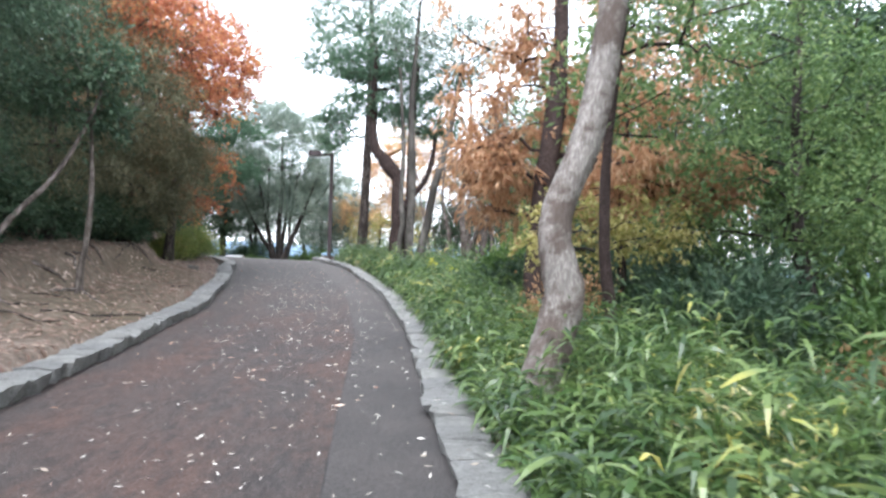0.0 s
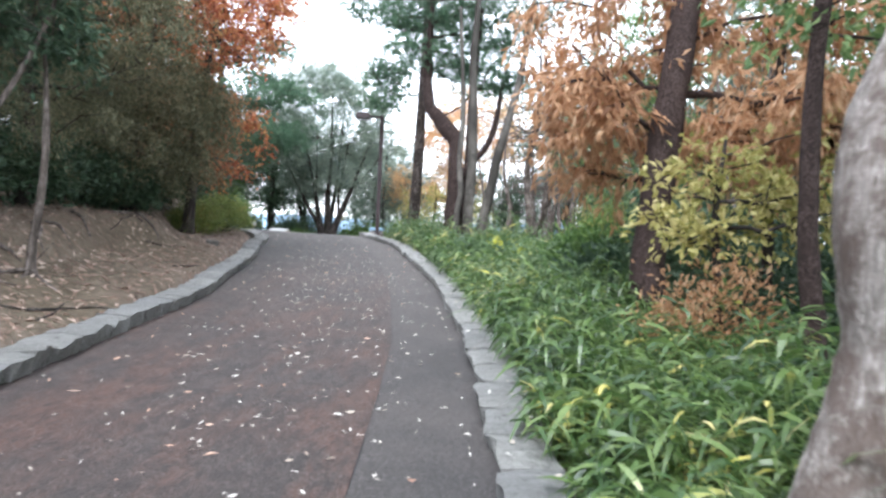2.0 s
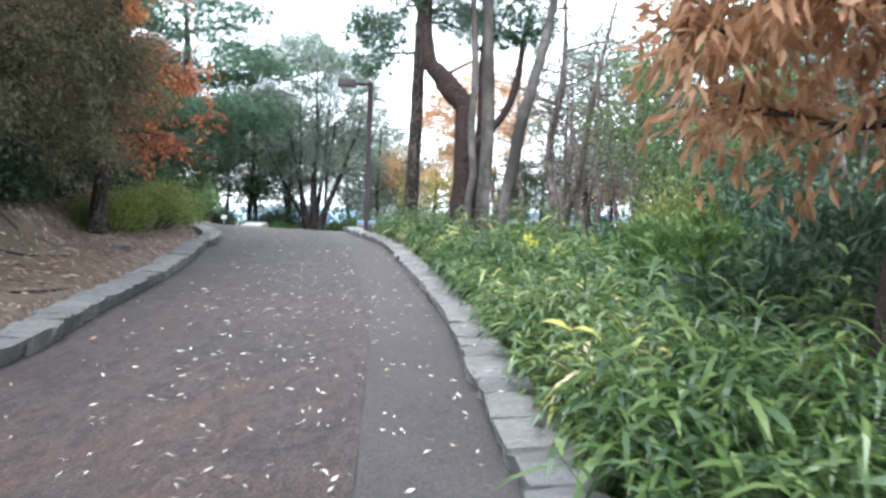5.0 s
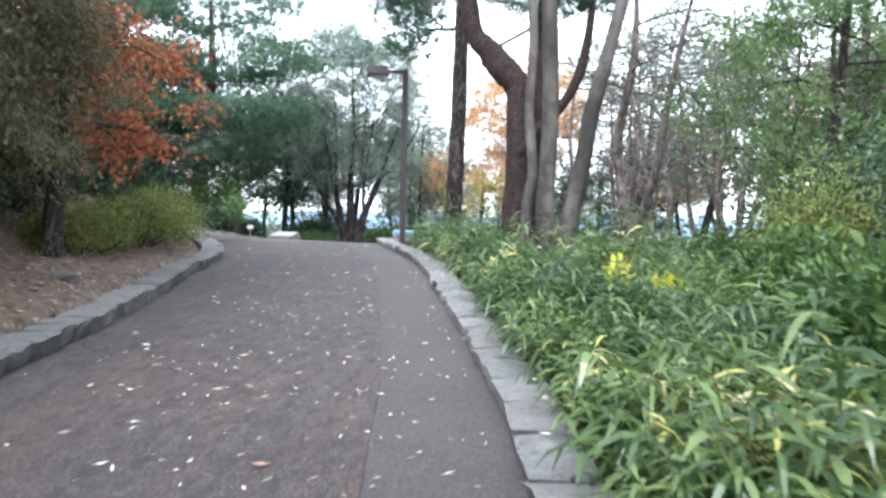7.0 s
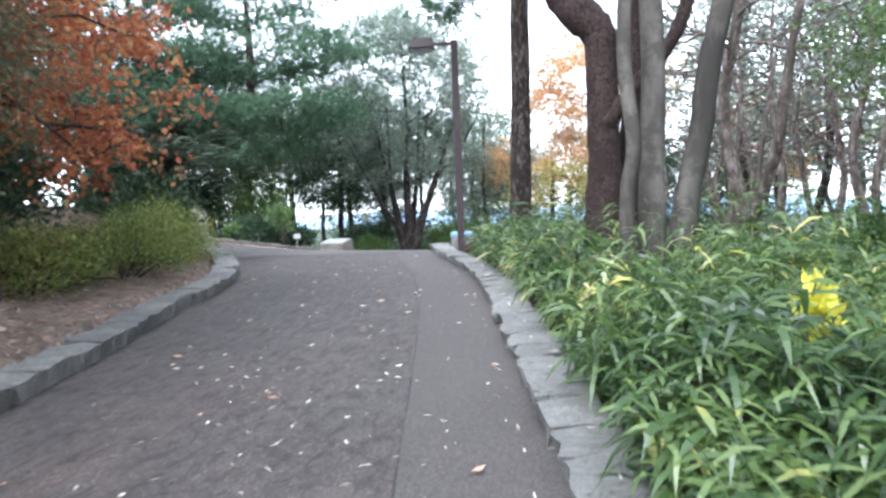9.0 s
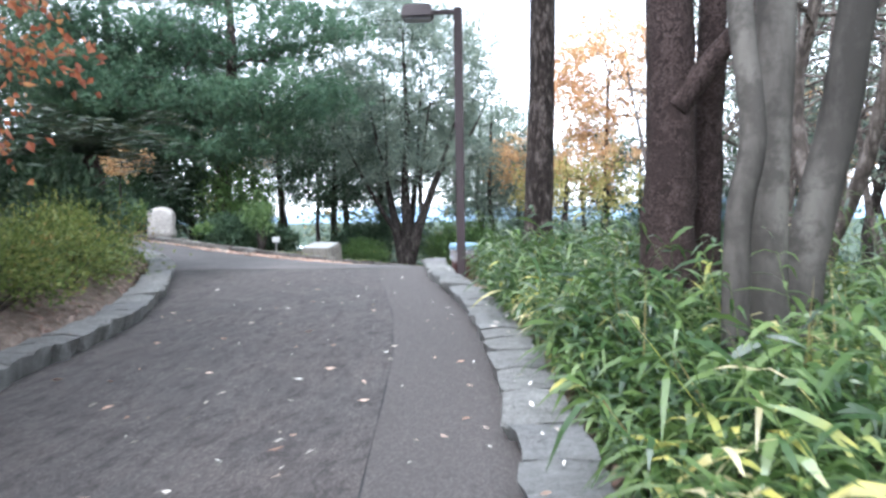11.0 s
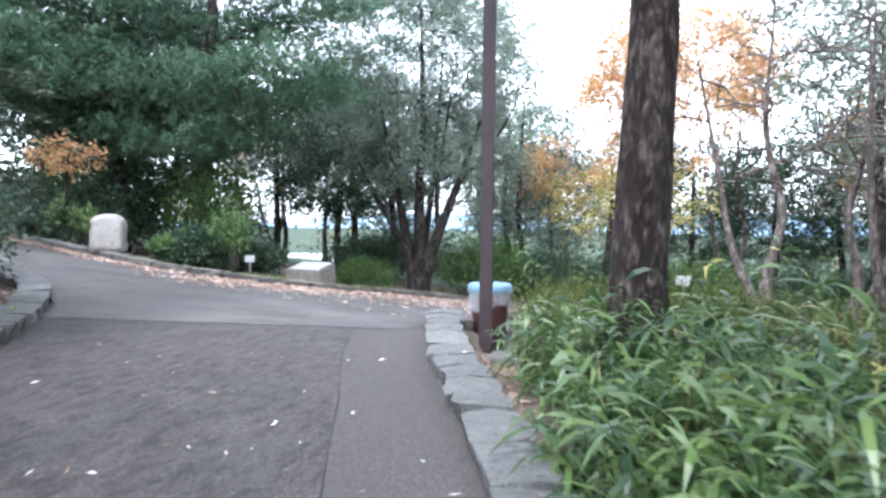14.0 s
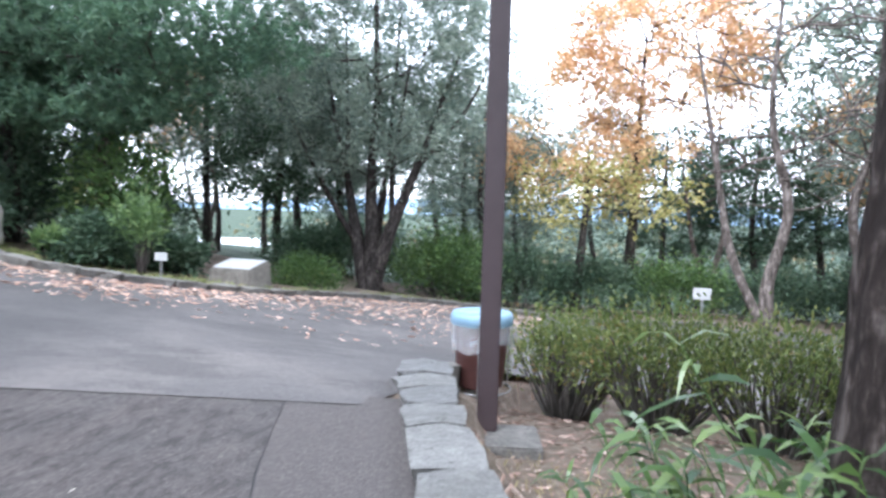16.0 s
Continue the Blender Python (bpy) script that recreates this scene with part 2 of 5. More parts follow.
GREEN_DARK = leaf_material("evergreen_leaf", [(0.0, (0.028, 0.055, 0.034)), (0.5, (0.058, 0.100, 0.056)), (0.85, (0.105, 0.155, 0.090)), (1.0, (0.18, 0.22, 0.14))], 0.45, 0.32, 0.3)
GREEN_OLIVE = leaf_material("olive_brown_leaf", [(0.0, (0.072, 0.075, 0.044)), (0.5, (0.150, 0.150, 0.086)), (0.85, (0.247, 0.221, 0.130)), (1.0, (0.351, 0.215, 0.124))], 0.55, 0.3, 0.3)
GREEN_MID = leaf_material("broad_green_leaf", [(0.0, (0.034, 0.066, 0.022)), (0.5, (0.080, 0.145, 0.042)), (0.9, (0.155, 0.235, 0.065)), (1.0, (0.27, 0.28, 0.09))], 0.45, 0.3)
GREEN_BRIGHT = leaf_material("bright_green_leaf", [(0.0, (0.060, 0.110, 0.040)), (0.5, (0.135, 0.215, 0.078)), (1.0, (0.28, 0.36, 0.14))], 0.45, 0.42)
GREEN_GREY = leaf_material("grey_green_leaf", [(0.0, (0.10, 0.14, 0.115)), (0.5, (0.20, 0.25, 0.20)), (1.0, (0.38, 0.42, 0.32))], 0.45, 0.5)
PINE_NEEDLE = leaf_material("pine_needle", [(0.0, (0.030, 0.066, 0.040)), (0.5, (0.068, 0.132, 0.076)), (1.0, (0.15, 0.235, 0.125))], 0.5, 0.32)
AZALEA = leaf_material("azalea_leaf", [(0.0, (0.064, 0.094, 0.029)), (0.45, (0.154, 0.208, 0.054)), (0.8, (0.270, 0.296, 0.082)), (1.0, (0.360, 0.198, 0.082))], 0.5, 0.25)
HEDGE = leaf_material("hedge_azalea_leaf", [(0.0, (0.046, 0.068, 0.021)), (0.45, (0.111, 0.150, 0.039)), (0.8, (0.194, 0.213, 0.059)), (1.0, (0.259, 0.143, 0.059))], 0.5, 0.25)
SASA = leaf_material("bamboo_grass_leaf", [(0.0, (0.022, 0.050, 0.022)), (0.36, (0.060, 0.112, 0.034)), (0.68, (0.126, 0.194, 0.055)), (0.87, (0.21, 0.28, 0.105)), (0.93, (0.55, 0.50, 0.12)), (1.0, (0.64, 0.56, 0.34))], 0.30, 0.42, 0.6)
RED = leaf_material("red_maple_leaf", [(0.0, (0.20, 0.075, 0.045)), (0.45, (0.44, 0.145, 0.075)), (0.8, (0.58, 0.26, 0.105)), (1.0, (0.56, 0.38, 0.15))], 0.5, 0.45)
ORANGE = leaf_material("orange_leaf", [(0.0, (0.43, 0.22, 0.11)), (0.5, (0.62, 0.38, 0.19)), (1.0, (0.70, 0.54, 0.28))], 0.5, 0.5)
BROWN = leaf_material("dry_brown_leaf", [(0.0, (0.22, 0.115, 0.068)), (0.4, (0.45, 0.25, 0.135)), (0.8, (0.61, 0.38, 0.225)), (1.0, (0.69, 0.53, 0.37))], 0.6, 0.55)
YELLOW = leaf_material("yellow_leaf", [(0.0, (0.16, 0.18, 0.05)), (0.5, (0.40, 0.36, 0.12)), (1.0, (0.60, 0.52, 0.25))], 0.5, 0.45)
LEMON = leaf_material("lemon_yellow_leaf", [(0.0, (0.45, 0.46, 0.05)), (0.5, (0.68, 0.64, 0.07)), (1.0, (0.78, 0.72, 0.14))], 0.45, 0.45)
LITTER = leaf_material("fallen_pale_leaf", [(0.0, (0.18, 0.10, 0.065)), (0.3, (0.42, 0.36, 0.30)), (0.6, (0.66, 0.61, 0.55)), (1.0, (0.78, 0.75, 0.70))], 0.7, 0.1)
LITTER_BROWN = leaf_material("fallen_brown_leaf", [(0.0, (0.10, 0.060, 0.045)), (0.5, (0.29, 0.19, 0.145)), (1.0, (0.58, 0.46, 0.38))], 0.7, 0.1)
LITTER_ORANGE = leaf_material("fallen_orange_leaf", [(0.0, (0.30, 0.16, 0.11)), (0.5, (0.56, 0.36, 0.27)), (1.0, (0.74, 0.60, 0.50))], 0.7, 0.1)


# ---- mesh helpers ----
rng = np.random.default_rng(7)


def mesh_from(name, verts, quads, mat, smooth=False):
    """A mesh from arrays of corners and four-cornered faces."""
    verts, quads = np.asarray(verts, np.float32), np.asarray(quads, np.int32)
    me = bpy.data.meshes.new(name)
    me.vertices.add(len(verts))
    me.vertices.foreach_set("co", verts.ravel())
    me.loops.add(quads.size)
    me.loops.foreach_set("vertex_index", quads.ravel())
    me.polygons.add(len(quads))
    me.polygons.foreach_set("loop_start", np.arange(0, quads.size, 4, dtype=np.int32))
    me.polygons.foreach_set("use_smooth", np.full(len(quads), smooth))
    me.materials.append(mat)
    me.update(calc_edges=True)
    return me


class Pile:
    """Gathers corners and faces for one mesh."""

    def __init__(self):
        self.v, self.f, self.n = [], [], 0

    def add(self, v, f):
        v, f = np.asarray(v, float).reshape(-1, 3), np.asarray(f, int).reshape(-1, 4)
        self.v.append(v)
        self.f.append(f + self.n)
        self.n += len(v)

    def mesh(self, name, mat, smooth=False):
        return mesh_from(name, np.concatenate(self.v), np.concatenate(self.f), mat, smooth)


def part(name, mesh, parent, label=""):
    if isinstance(mesh, bmesh.types.BMesh):
        bm, mesh = mesh, bpy.data.meshes.new(name)
        bm.to_mesh(mesh)
        bm.free()
    ob = new(name, mesh)
    ob.parent = parent
    return tagged(ob, label)


def thing(name, x, y, z, label, category, group="", kind="", turn=0.0):
    ob = new(name)
    ob.matrix_basis = pose(x, y, z, 0, 0, turn)
    ob.empty_display_size = 0.1
    return tagged(ob, label, category, group, kind)


def block(sx, sy, sz, mat, bevel=0.01, centre=(0, 0, 0), taper=1.0, segments=2):
    """A bevelled block as a bmesh with its material."""
    bm = bmesh.new()
    bmesh.ops.create_cube(bm, size=1)
    for v in bm.verts:
        k = taper if v.co.z > 0 else 1.0
        v.co = Vector((v.co.x * sx * k + centre[0], v.co.y * sy * k + centre[1], v.co.z * sz + centre[2]))
    if bevel:
        bmesh.ops.bevel(bm, geom=bm.edges[:], offset=bevel, segments=segments, affect="EDGES")
    me = bpy.data.meshes.new("block")
    bm.to_mesh(me)
    bm.free()
    me.materials.append(mat)
    return me


def smooth_path(points, steps=5):
    """Catmull-Rom through points."""
    p = np.asarray(points, float)
    p = np.vstack([2 * p[0] - p[1], p, 2 * p[-1] - p[-2]])
    out = []
    for i in range(1, len(p) - 2):
        for s in np.arange(steps) / steps:
            a, b, c, d = p[i - 1], p[i], p[i + 1], p[i + 2]
            out.append(0.5 * (2 * b + (c - a) * s + (2 * a - 5 * b + 4 * c - d) * s ** 2 + (3 * b - a - 3 * c + d) * s ** 3))
    out.append(p[-2])
    return np.array(out)


def tube(path, radii, sides=8, rough=0.0):
    """Corners and faces of a tapered tube along a path."""
    path, radii = np.asarray(path, float), np.asarray(radii, float)
    tangent = np.gradient(path, axis=0)
    tangent /= np.linalg.norm(tangent, axis=1)[:, None] + 1e-9
    ref = np.array([1.0, 0.03, 0.02]) if abs(tangent[0][0]) < 0.8 else np.array([0.02, 1.0, 0.03])
    u = np.cross(tangent, ref)
    u /= np.linalg.norm(u, axis=1)[:, None] + 1e-9
    w = np.cross(tangent, u)
    a = np.linspace(0, 2 * np.pi, sides, endpoint=False)
    r = radii[:, None] * (1 + rough * rng.normal(size=(len(path), sides)))
    v = path[:, None, :] + r[..., None] * (np.cos(a)[None, :, None] * u[:, None, :] + np.sin(a)[None, :, None] * w[:, None, :])
    i, j = np.meshgrid(np.arange(len(path) - 1), np.arange(sides), indexing="ij")
    k = (j + 1) % sides
    f = np.stack([i * sides + j, i * sides + k, (i + 1) * sides + k, (i + 1) * sides + j], -1).reshape(-1, 4)
    return v.reshape(-1, 3), f


def unit(v):
    return v / (np.linalg.norm(v, axis=-1, keepdims=True) + 1e-9)


def leaf_quads(at, length, width, out=None, droop=0.0, flat=0.0):
    """One folded four-cornered leaf at each place. out: the way each one points; droop pulls tips down; flat turns faces up."""
    n = len(at)
    d = rng.normal(size=(n, 3))
    if out is not None:
        d = d * 0.75 + out
    d[:, 2] -= droop
    d = unit(d)
    up = rng.normal(size=(n, 3)) * (1 - flat) + np.array([0, 0, 1.0]) * (0.3 + flat)
    side = unit(np.cross(d, up))
    nor = np.cross(side, d)
    ln = (length * rng.uniform(0.65, 1.25, n))[:, None]
    wd = (width * rng.uniform(0.7, 1.2, n))[:, None]
    v = np.stack([at, at + d * ln * 0.45 + side * wd * 0.5 + nor * wd * 0.18, at + d * ln - nor * wd * 0.1, at + d * ln * 0.45 - side * wd * 0.5 + nor * wd * 0.18], 1)
    return v.reshape(-1, 3), np.arange(4 * n).reshape(n, 4)


def strap_leaves(at, d, length, width, sag, rows=4):
    """Long leaves that arch over: strips with pointed tips."""
    n = len(at)
    d = unit(d)
    side = unit(np.cross(d, np.array([0, 0, 1.0]) + 0.35 * rng.normal(size=(n, 3))))
    s = np.linspace(0, 1, rows)
    prof = np.array([0.25, 1.0, 0.85, 0.04]) if rows == 4 else np.interp(s, [0, 0.25, 0.6, 1], [0.3, 1, 0.9, 0.04])
    ln, wd, sg = length[:, None], width[:, None], sag[:, None]
    v = np.zeros((n, rows, 2, 3))
    for k in range(rows):
        c = at + d * ln * s[k]
        c[:, 2] -= (sg * ln * s[k] ** 2)[:, 0]
        v[:, k, 0], v[:, k, 1] = c + side * wd * 0.5 * prof[k], c - side * wd * 0.5 * prof[k]
    base = (np.arange(n) * rows * 2)[:, None]
    f = np.concatenate([base + np.array([[2 * k, 2 * k + 1, 2 * k + 3, 2 * k + 2]]) for k in range(rows - 1)], 1).reshape(-1, 4)
    return v.reshape(-1, 3), f


# ---- lie of the land ----
RIGHT_EDGE = [(-14, 2.6), (-8, 1.5), (-3, 0.75), (0, 0.42), (3.7, 0.1), (5.4, -0.08), (7.8, -0.3), (9.9, -0.52), (12.5, -0.95), (14.5, -1.33), (17.2, -2.0), (18.9, -2.45), (20.0, -2.75), (21.4, -3.22), (22.9, -3.83), (24.2, -4.4), (25.6, -4.85)]
LEFT_EDGE = [(-14, -1.6), (-8, -2.2), (-3, -2.75), (0, -3.0), (5.1, -3.3), (6.0, -3.4), (7.6, -3.6), (9.1, -3.78), (11.0, -3.98), (12.2, -4.12), (13.5, -4.45), (15.6, -4.88), (17.4, -5.35), (19.1, -5.88), (20.4, -6.15), (21.7, -6.75), (23.2, -7.7), (24.5, -8.6), (25.2, -9.2), (26.1, -10.1)]


def right_edge(y):
    return np.interp(y, *zip(*RIGHT_EDGE))


def left_edge(y):
    return np.interp(y, *zip(*LEFT_EDGE))


def smoothstep(a, b, x):
    s = np.clip((x - a) / (b - a), 0, 1)
    return s * s * (3 - 2 * s)


def road_height(x, y):
    """The paved surface: nearly level, then a climb to the crest, then a fall towards the far kerb."""
    climb = np.interp(y, [-14, 0, 5.0, 8.0, 10.7, 12.7, 15.9, 18.5, 20.3, 21.5, 24.5, 26, 40], [0.0, 0.0, -0.01, 0.035, 0.12, 0.20, 0.36, 0.49, 0.59, 0.65, 0.735, 0.76, 0.9])
    fall = 0.80 - 0.105 * (y - 25.5) - 0.11 * (np.clip(x, -22, 14) + 8)
    fall = np.maximum(fall, -1.1 - 0.12 * np.maximum(y - 42, 0))
    w = smoothstep(25.0, 29.5, y)
    return climb * (1 - w) + fall * w


def ground_height(x, y):
    """The natural ground: bank on one side, bamboo slope on the other, and the hill falling away all round."""
    x, y = np.asarray(x, float), np.asarray(y, float)
    z = road_height(x, np.clip(y, -14, 60))
    left = left_edge(np.clip(y, -14, 26)) - 0.5 - x
    open_left = 1 - smoothstep(23.5, 27.5, y - 0.15 * np.clip(x + 9, -9, 0))
    bank = np.clip(left, 0, None)
    z = z + open_left * (0.12 * smoothstep(-0.15, 0.1, left) + 0.21 * np.minimum(bank, 2.4) + 0.36 * smoothstep(0.0, 0.6, bank - 1.25 - 0.3 * np.sin(y * 1.1) * np.sin(y * 0.43 + 1)) + 0.16 * np.clip(bank - 2.4, 0, 9)
                     + smoothstep(0.1, 0.6, bank) * (1 - smoothstep(4, 6, bank)) * (0.035 * np.sin(x * 5.1 + 2 * np.sin(y * 2.3)) * np.sin(y * 4.3 + x) + 0.022 * np.sin(x * 11.3 + y * 3.1) * np.sin(y * 9.7 - x * 4.0)))
    right = x - right_edge(np.clip(y, -14, 26)) - 0.45
    open_right = 1 - smoothstep(25.0, 27.0, y)
    z = z + open_right * (0.03 * smoothstep(-0.1, 0.1, right) - 0.055 * np.clip(right, 0, 12) - 0.075 * np.clip(right - 1.2, 0, 6))
    rim = np.where(y < 26.3, right_edge(np.clip(y, -14, 26)) + 0.36, -4.9 + 0.08 * np.clip(y - 27, 0, 5))
    z = z - 0.36 * smoothstep(0.0, 0.25, x - rim) * smoothstep(22.8, 25.8, y) * (1 - smoothstep(28.5, 33, y))
    # under the paving the ground keeps clear of it
    inside = (left < 0.0) & (right < 0.0) & (y < 28)
    z = np.where(inside, z - 0.08, z)
    far = np.hypot(x + 4, y - 15)
    z = z - 0.16 * np.clip(far - 45, 0, 190)
    return z + 0.05 * np.sin(x * 1.7 + y * 0.6) * np.sin(y * 1.3 - x * 0.4) * (~inside)


# ---- ground, road and kerbs ----
def line(*spans):
    return np.unique(np.concatenate([np.arange(a, b, s) for a, b, s in spans]).round(4))


def grid_mesh(name, xs, ys, height, mat, smooth=True):
    gx, gy = np.meshgrid(xs, ys, indexing="ij")
    v = np.stack([gx, gy, height(gx, gy)], -1).reshape(-1, 3)
    i, j = np.meshgrid(np.arange(len(xs) - 1), np.arange(len(ys) - 1), indexing="ij")
    a = i * len(ys) + j
    return mesh_from(name, v, np.stack([a, a + len(ys), a + len(ys) + 1, a + 1], -1).reshape(-1, 4), mat, smooth)


FAR_KERB_LINE = [(-30, 35.5), (-22, 33.3), (-18.2, 32.2), (-15.8, 31.5), (-13.7, 30.85), (-12.3, 30.4), (-11.4, 30.6), (-10.6, 31.0), (-9.8, 31.8), (-9.2, 32.9), (-8.7, 34.6), (-7.9, 36.2), (-7.1, 37.4), (-5.8, 38.4), (-4, 39.2), (0, 40), (6, 40.5)]


def far_kerb(x):
    return np.interp(x, *zip(*FAR_KERB_LINE))


def near_rim(x):
    """Where the square beyond the crest begins, seen from the path."""
    return np.interp(x, [-30, -16, -13, -10.1, -9.2, -8.6, -4.9, -4.7, -4.0, 6], [38, 29.9, 28.0, 26.1, 25.35, 24.9, 25.25, 28.3, 29.0, 31.0])


def below_paving(x, y):
    z = ground_height(x, y)
    square = (y > near_rim(x) - 0.35) & (y < far_kerb(x) + 0.25) & (x > -30) & (x < 6) & (y < 41)
    return np.where(square, road_height(x, y) - 0.08, z)


ground = tagged(new("ground", grid_mesh("ground", line((-2600, -300, 400), (-300, -60, 40), (-60, -18, 2), (-18, -9.6, 0.3), (-9.6, -3.4, 0.12), (-3.4, 8, 0.3), (8, 40, 2), (40, 300, 40), (300, 2601, 400)),
                                        line((-1500, -300, 300), (-300, -40, 40), (-40, -6, 2), (-6, 0, 0.3), (0, 25, 0.13), (25, 42, 0.3), (42, 90, 2), (90, 300, 30), (300, 2601, 400)), below_paving, SOIL)),
                "brown earth hillside with dry leaf litter", "ground", kind="structure")
WOOD_FLOOR = plain_material("wooded_slope", (0.055, 0.075, 0.052), 1.0, 0, 0.5, 0.35, 0.1)
ground.data.materials.append(WOOD_FLOOR)
centres = np.zeros(len(ground.data.polygons) * 3)
ground.data.polygons.foreach_get("center", centres)
centres = centres.reshape(-1, 3)
ground.data.polygons.foreach_set("material_index", ((np.hypot(centres[:, 0] + 4, centres[:, 1] - 15) > 30) & ~((centres[:, 1] < far_kerb(centres[:, 0])) & (centres[:, 1] > 20))).astype(np.int32))


def ribbon(name, ys, left_of, right_of, lift, mat, across=12):
    """A paved strip between two edges."""
    s = np.linspace(0, 1, across)
    xl, xr = left_of(ys), right_of(ys)
    gx = xl[:, None] * (1 - s) + xr[:, None] * s
    gy = np.repeat(ys[:, None], across, 1)
    z = road_height(gx, gy) + lift
    v = np.stack([gx, gy, z], -1).reshape(-1, 3)
    i, j = np.meshgrid(np.arange(len(ys) - 1), np.arange(across - 1), indexing="ij")
    a = i * across + j
    return mesh_from(name, v, np.stack([a, a + 1, a + across + 1, a + across], -1).reshape(-1, 4), mat, True)


SEAM = 0.72
JOINT_Y = 25.1
road_ys = np.arange(-14, JOINT_Y + 0.45, 0.25)
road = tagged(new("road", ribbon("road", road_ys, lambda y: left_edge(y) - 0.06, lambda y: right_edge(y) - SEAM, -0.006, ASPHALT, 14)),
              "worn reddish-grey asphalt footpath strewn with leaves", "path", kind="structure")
strip = tagged(new("road_strip", ribbon("road_strip", road_ys, lambda y: right_edge(y) - SEAM + 0.008 + 0.005 * np.sin(y * 5), lambda y: right_edge(y) + 0.06, -0.006, STRIP, 5)),
               "darker grey patched asphalt strip along the kerb", "path", kind="structure")
SEAM_DARK = plain_material("tar_seam", (0.045, 0.043, 0.044), 0.8)
tagged(new("road_seam", ribbon("road_seam", road_ys, lambda y: right_edge(y) - SEAM - 0.02, lambda y: right_edge(y) - SEAM + 0.03, -0.014, SEAM_DARK, 2)),
       "dark sunken seam between two asphalt layers", "seam", kind="structure")

crack = ribbon("road_joint", np.array([22.89, 22.902]), lambda y: left_edge(y), lambda y: right_edge(y) - SEAM - 0.02, -0.003, SEAM_DARK, 14)
tagged(new("road_joint", crack), "thin dark joint across the asphalt", "joint", kind="structure")


def square_mesh():
    xs = np.linspace(-29, 5.5, 116)
    rows = 40
    s = np.linspace(0, 1, rows)
    lo, hi = near_rim(xs), far_kerb(xs) - 0.02
    inner = (xs > -9.0) & (xs < -4.85)
    lo = np.where(inner, 24.82 + (xs + 8.2) * 0.145, lo - 0.05)
    hi = np.maximum(hi, lo + 0.5)
    gy = lo[:, None] * (1 - s) + hi[:, None] * s
    gx = np.repeat(xs[:, None], rows, 1)
    v = np.stack([gx, gy, road_height(gx, gy)], -1).reshape(-1, 3)
    i, j = np.meshgrid(np.arange(len(xs) - 1), np.arange(rows - 1), indexing="ij")
    a = i * rows + j
    return mesh_from("square", v, np.stack([a, a + rows, a + rows + 1, a + 1], -1).reshape(-1, 4), PALE, True)


tagged(new("pavement", square_mesh()), "pale worn asphalt square with leaf drifts", "pavement", kind="structure")


def stone_mesh(name, length, width, height, mat, seed):
    """A rough-hewn kerb stone: a block with uneven faces and knocked-off edges."""
    r = np.random.default_rng(seed)
    bm = bmesh.new()
    nx, ny, nz = 3, 2, 2
    grid = {}
    for i in range(nx + 1):
        for j in range(ny + 1):
            for k in range(nz + 1):
                if i in (0, nx) or j in (0, ny) or k in (0, nz):
                    p = np.array([i / nx - 0.5, j / ny - 0.5, k / nz])
                    edge = (i in (0, nx)) + (j in (0, ny)) + (k == nz)
                    p[:2] *= 1 - 0.018 * max(0, edge - 1) * (k == nz)
                    p[1] *= 1 - 0.5 * (1 - p[2])
                    p[0] *= 1 - (0.04 + 0.34 * (1 - p[2])) * (j in (0, ny)) * (i in (0, nx)) * (0.5 + 0.9 * r.uniform())
                    p = p * [length, width, height] + r.normal(size=3) * [0.012, 0.016, 0.010]
                    p[2] -= 0.010 * max(0, edge - 1) * (k == nz)
                    grid[i, j, k] = bm.verts.new(p)

    def quad(*keys):
        bm.faces.new([grid[k] for k in keys])
    for i in range(nx):
        for j in range(ny):
            quad((i, j, nz), (i + 1, j, nz), (i + 1, j + 1, nz), (i, j + 1, nz))
    for i in range(nx):
        for k in range(nz):
            quad((i, 0, k), (i + 1, 0, k), (i + 1, 0, k + 1), (i, 0, k + 1))
            quad((i + 1, ny, k), (i, ny, k), (i, ny, k + 1), (i + 1, ny, k + 1))
    for j in range(ny):
        for k in range(nz):
            quad((0, j + 1, k), (0, j, k), (0, j, k + 1), (0, j + 1, k + 1))
            quad((nx, j, k), (nx, j + 1, k), (nx, j + 1, k + 1), (nx, j, k + 1))
    me = bpy.data.meshes.new(name)
    bm.to_mesh(me)
    bm.free()
    me.materials.append(mat)
    return me


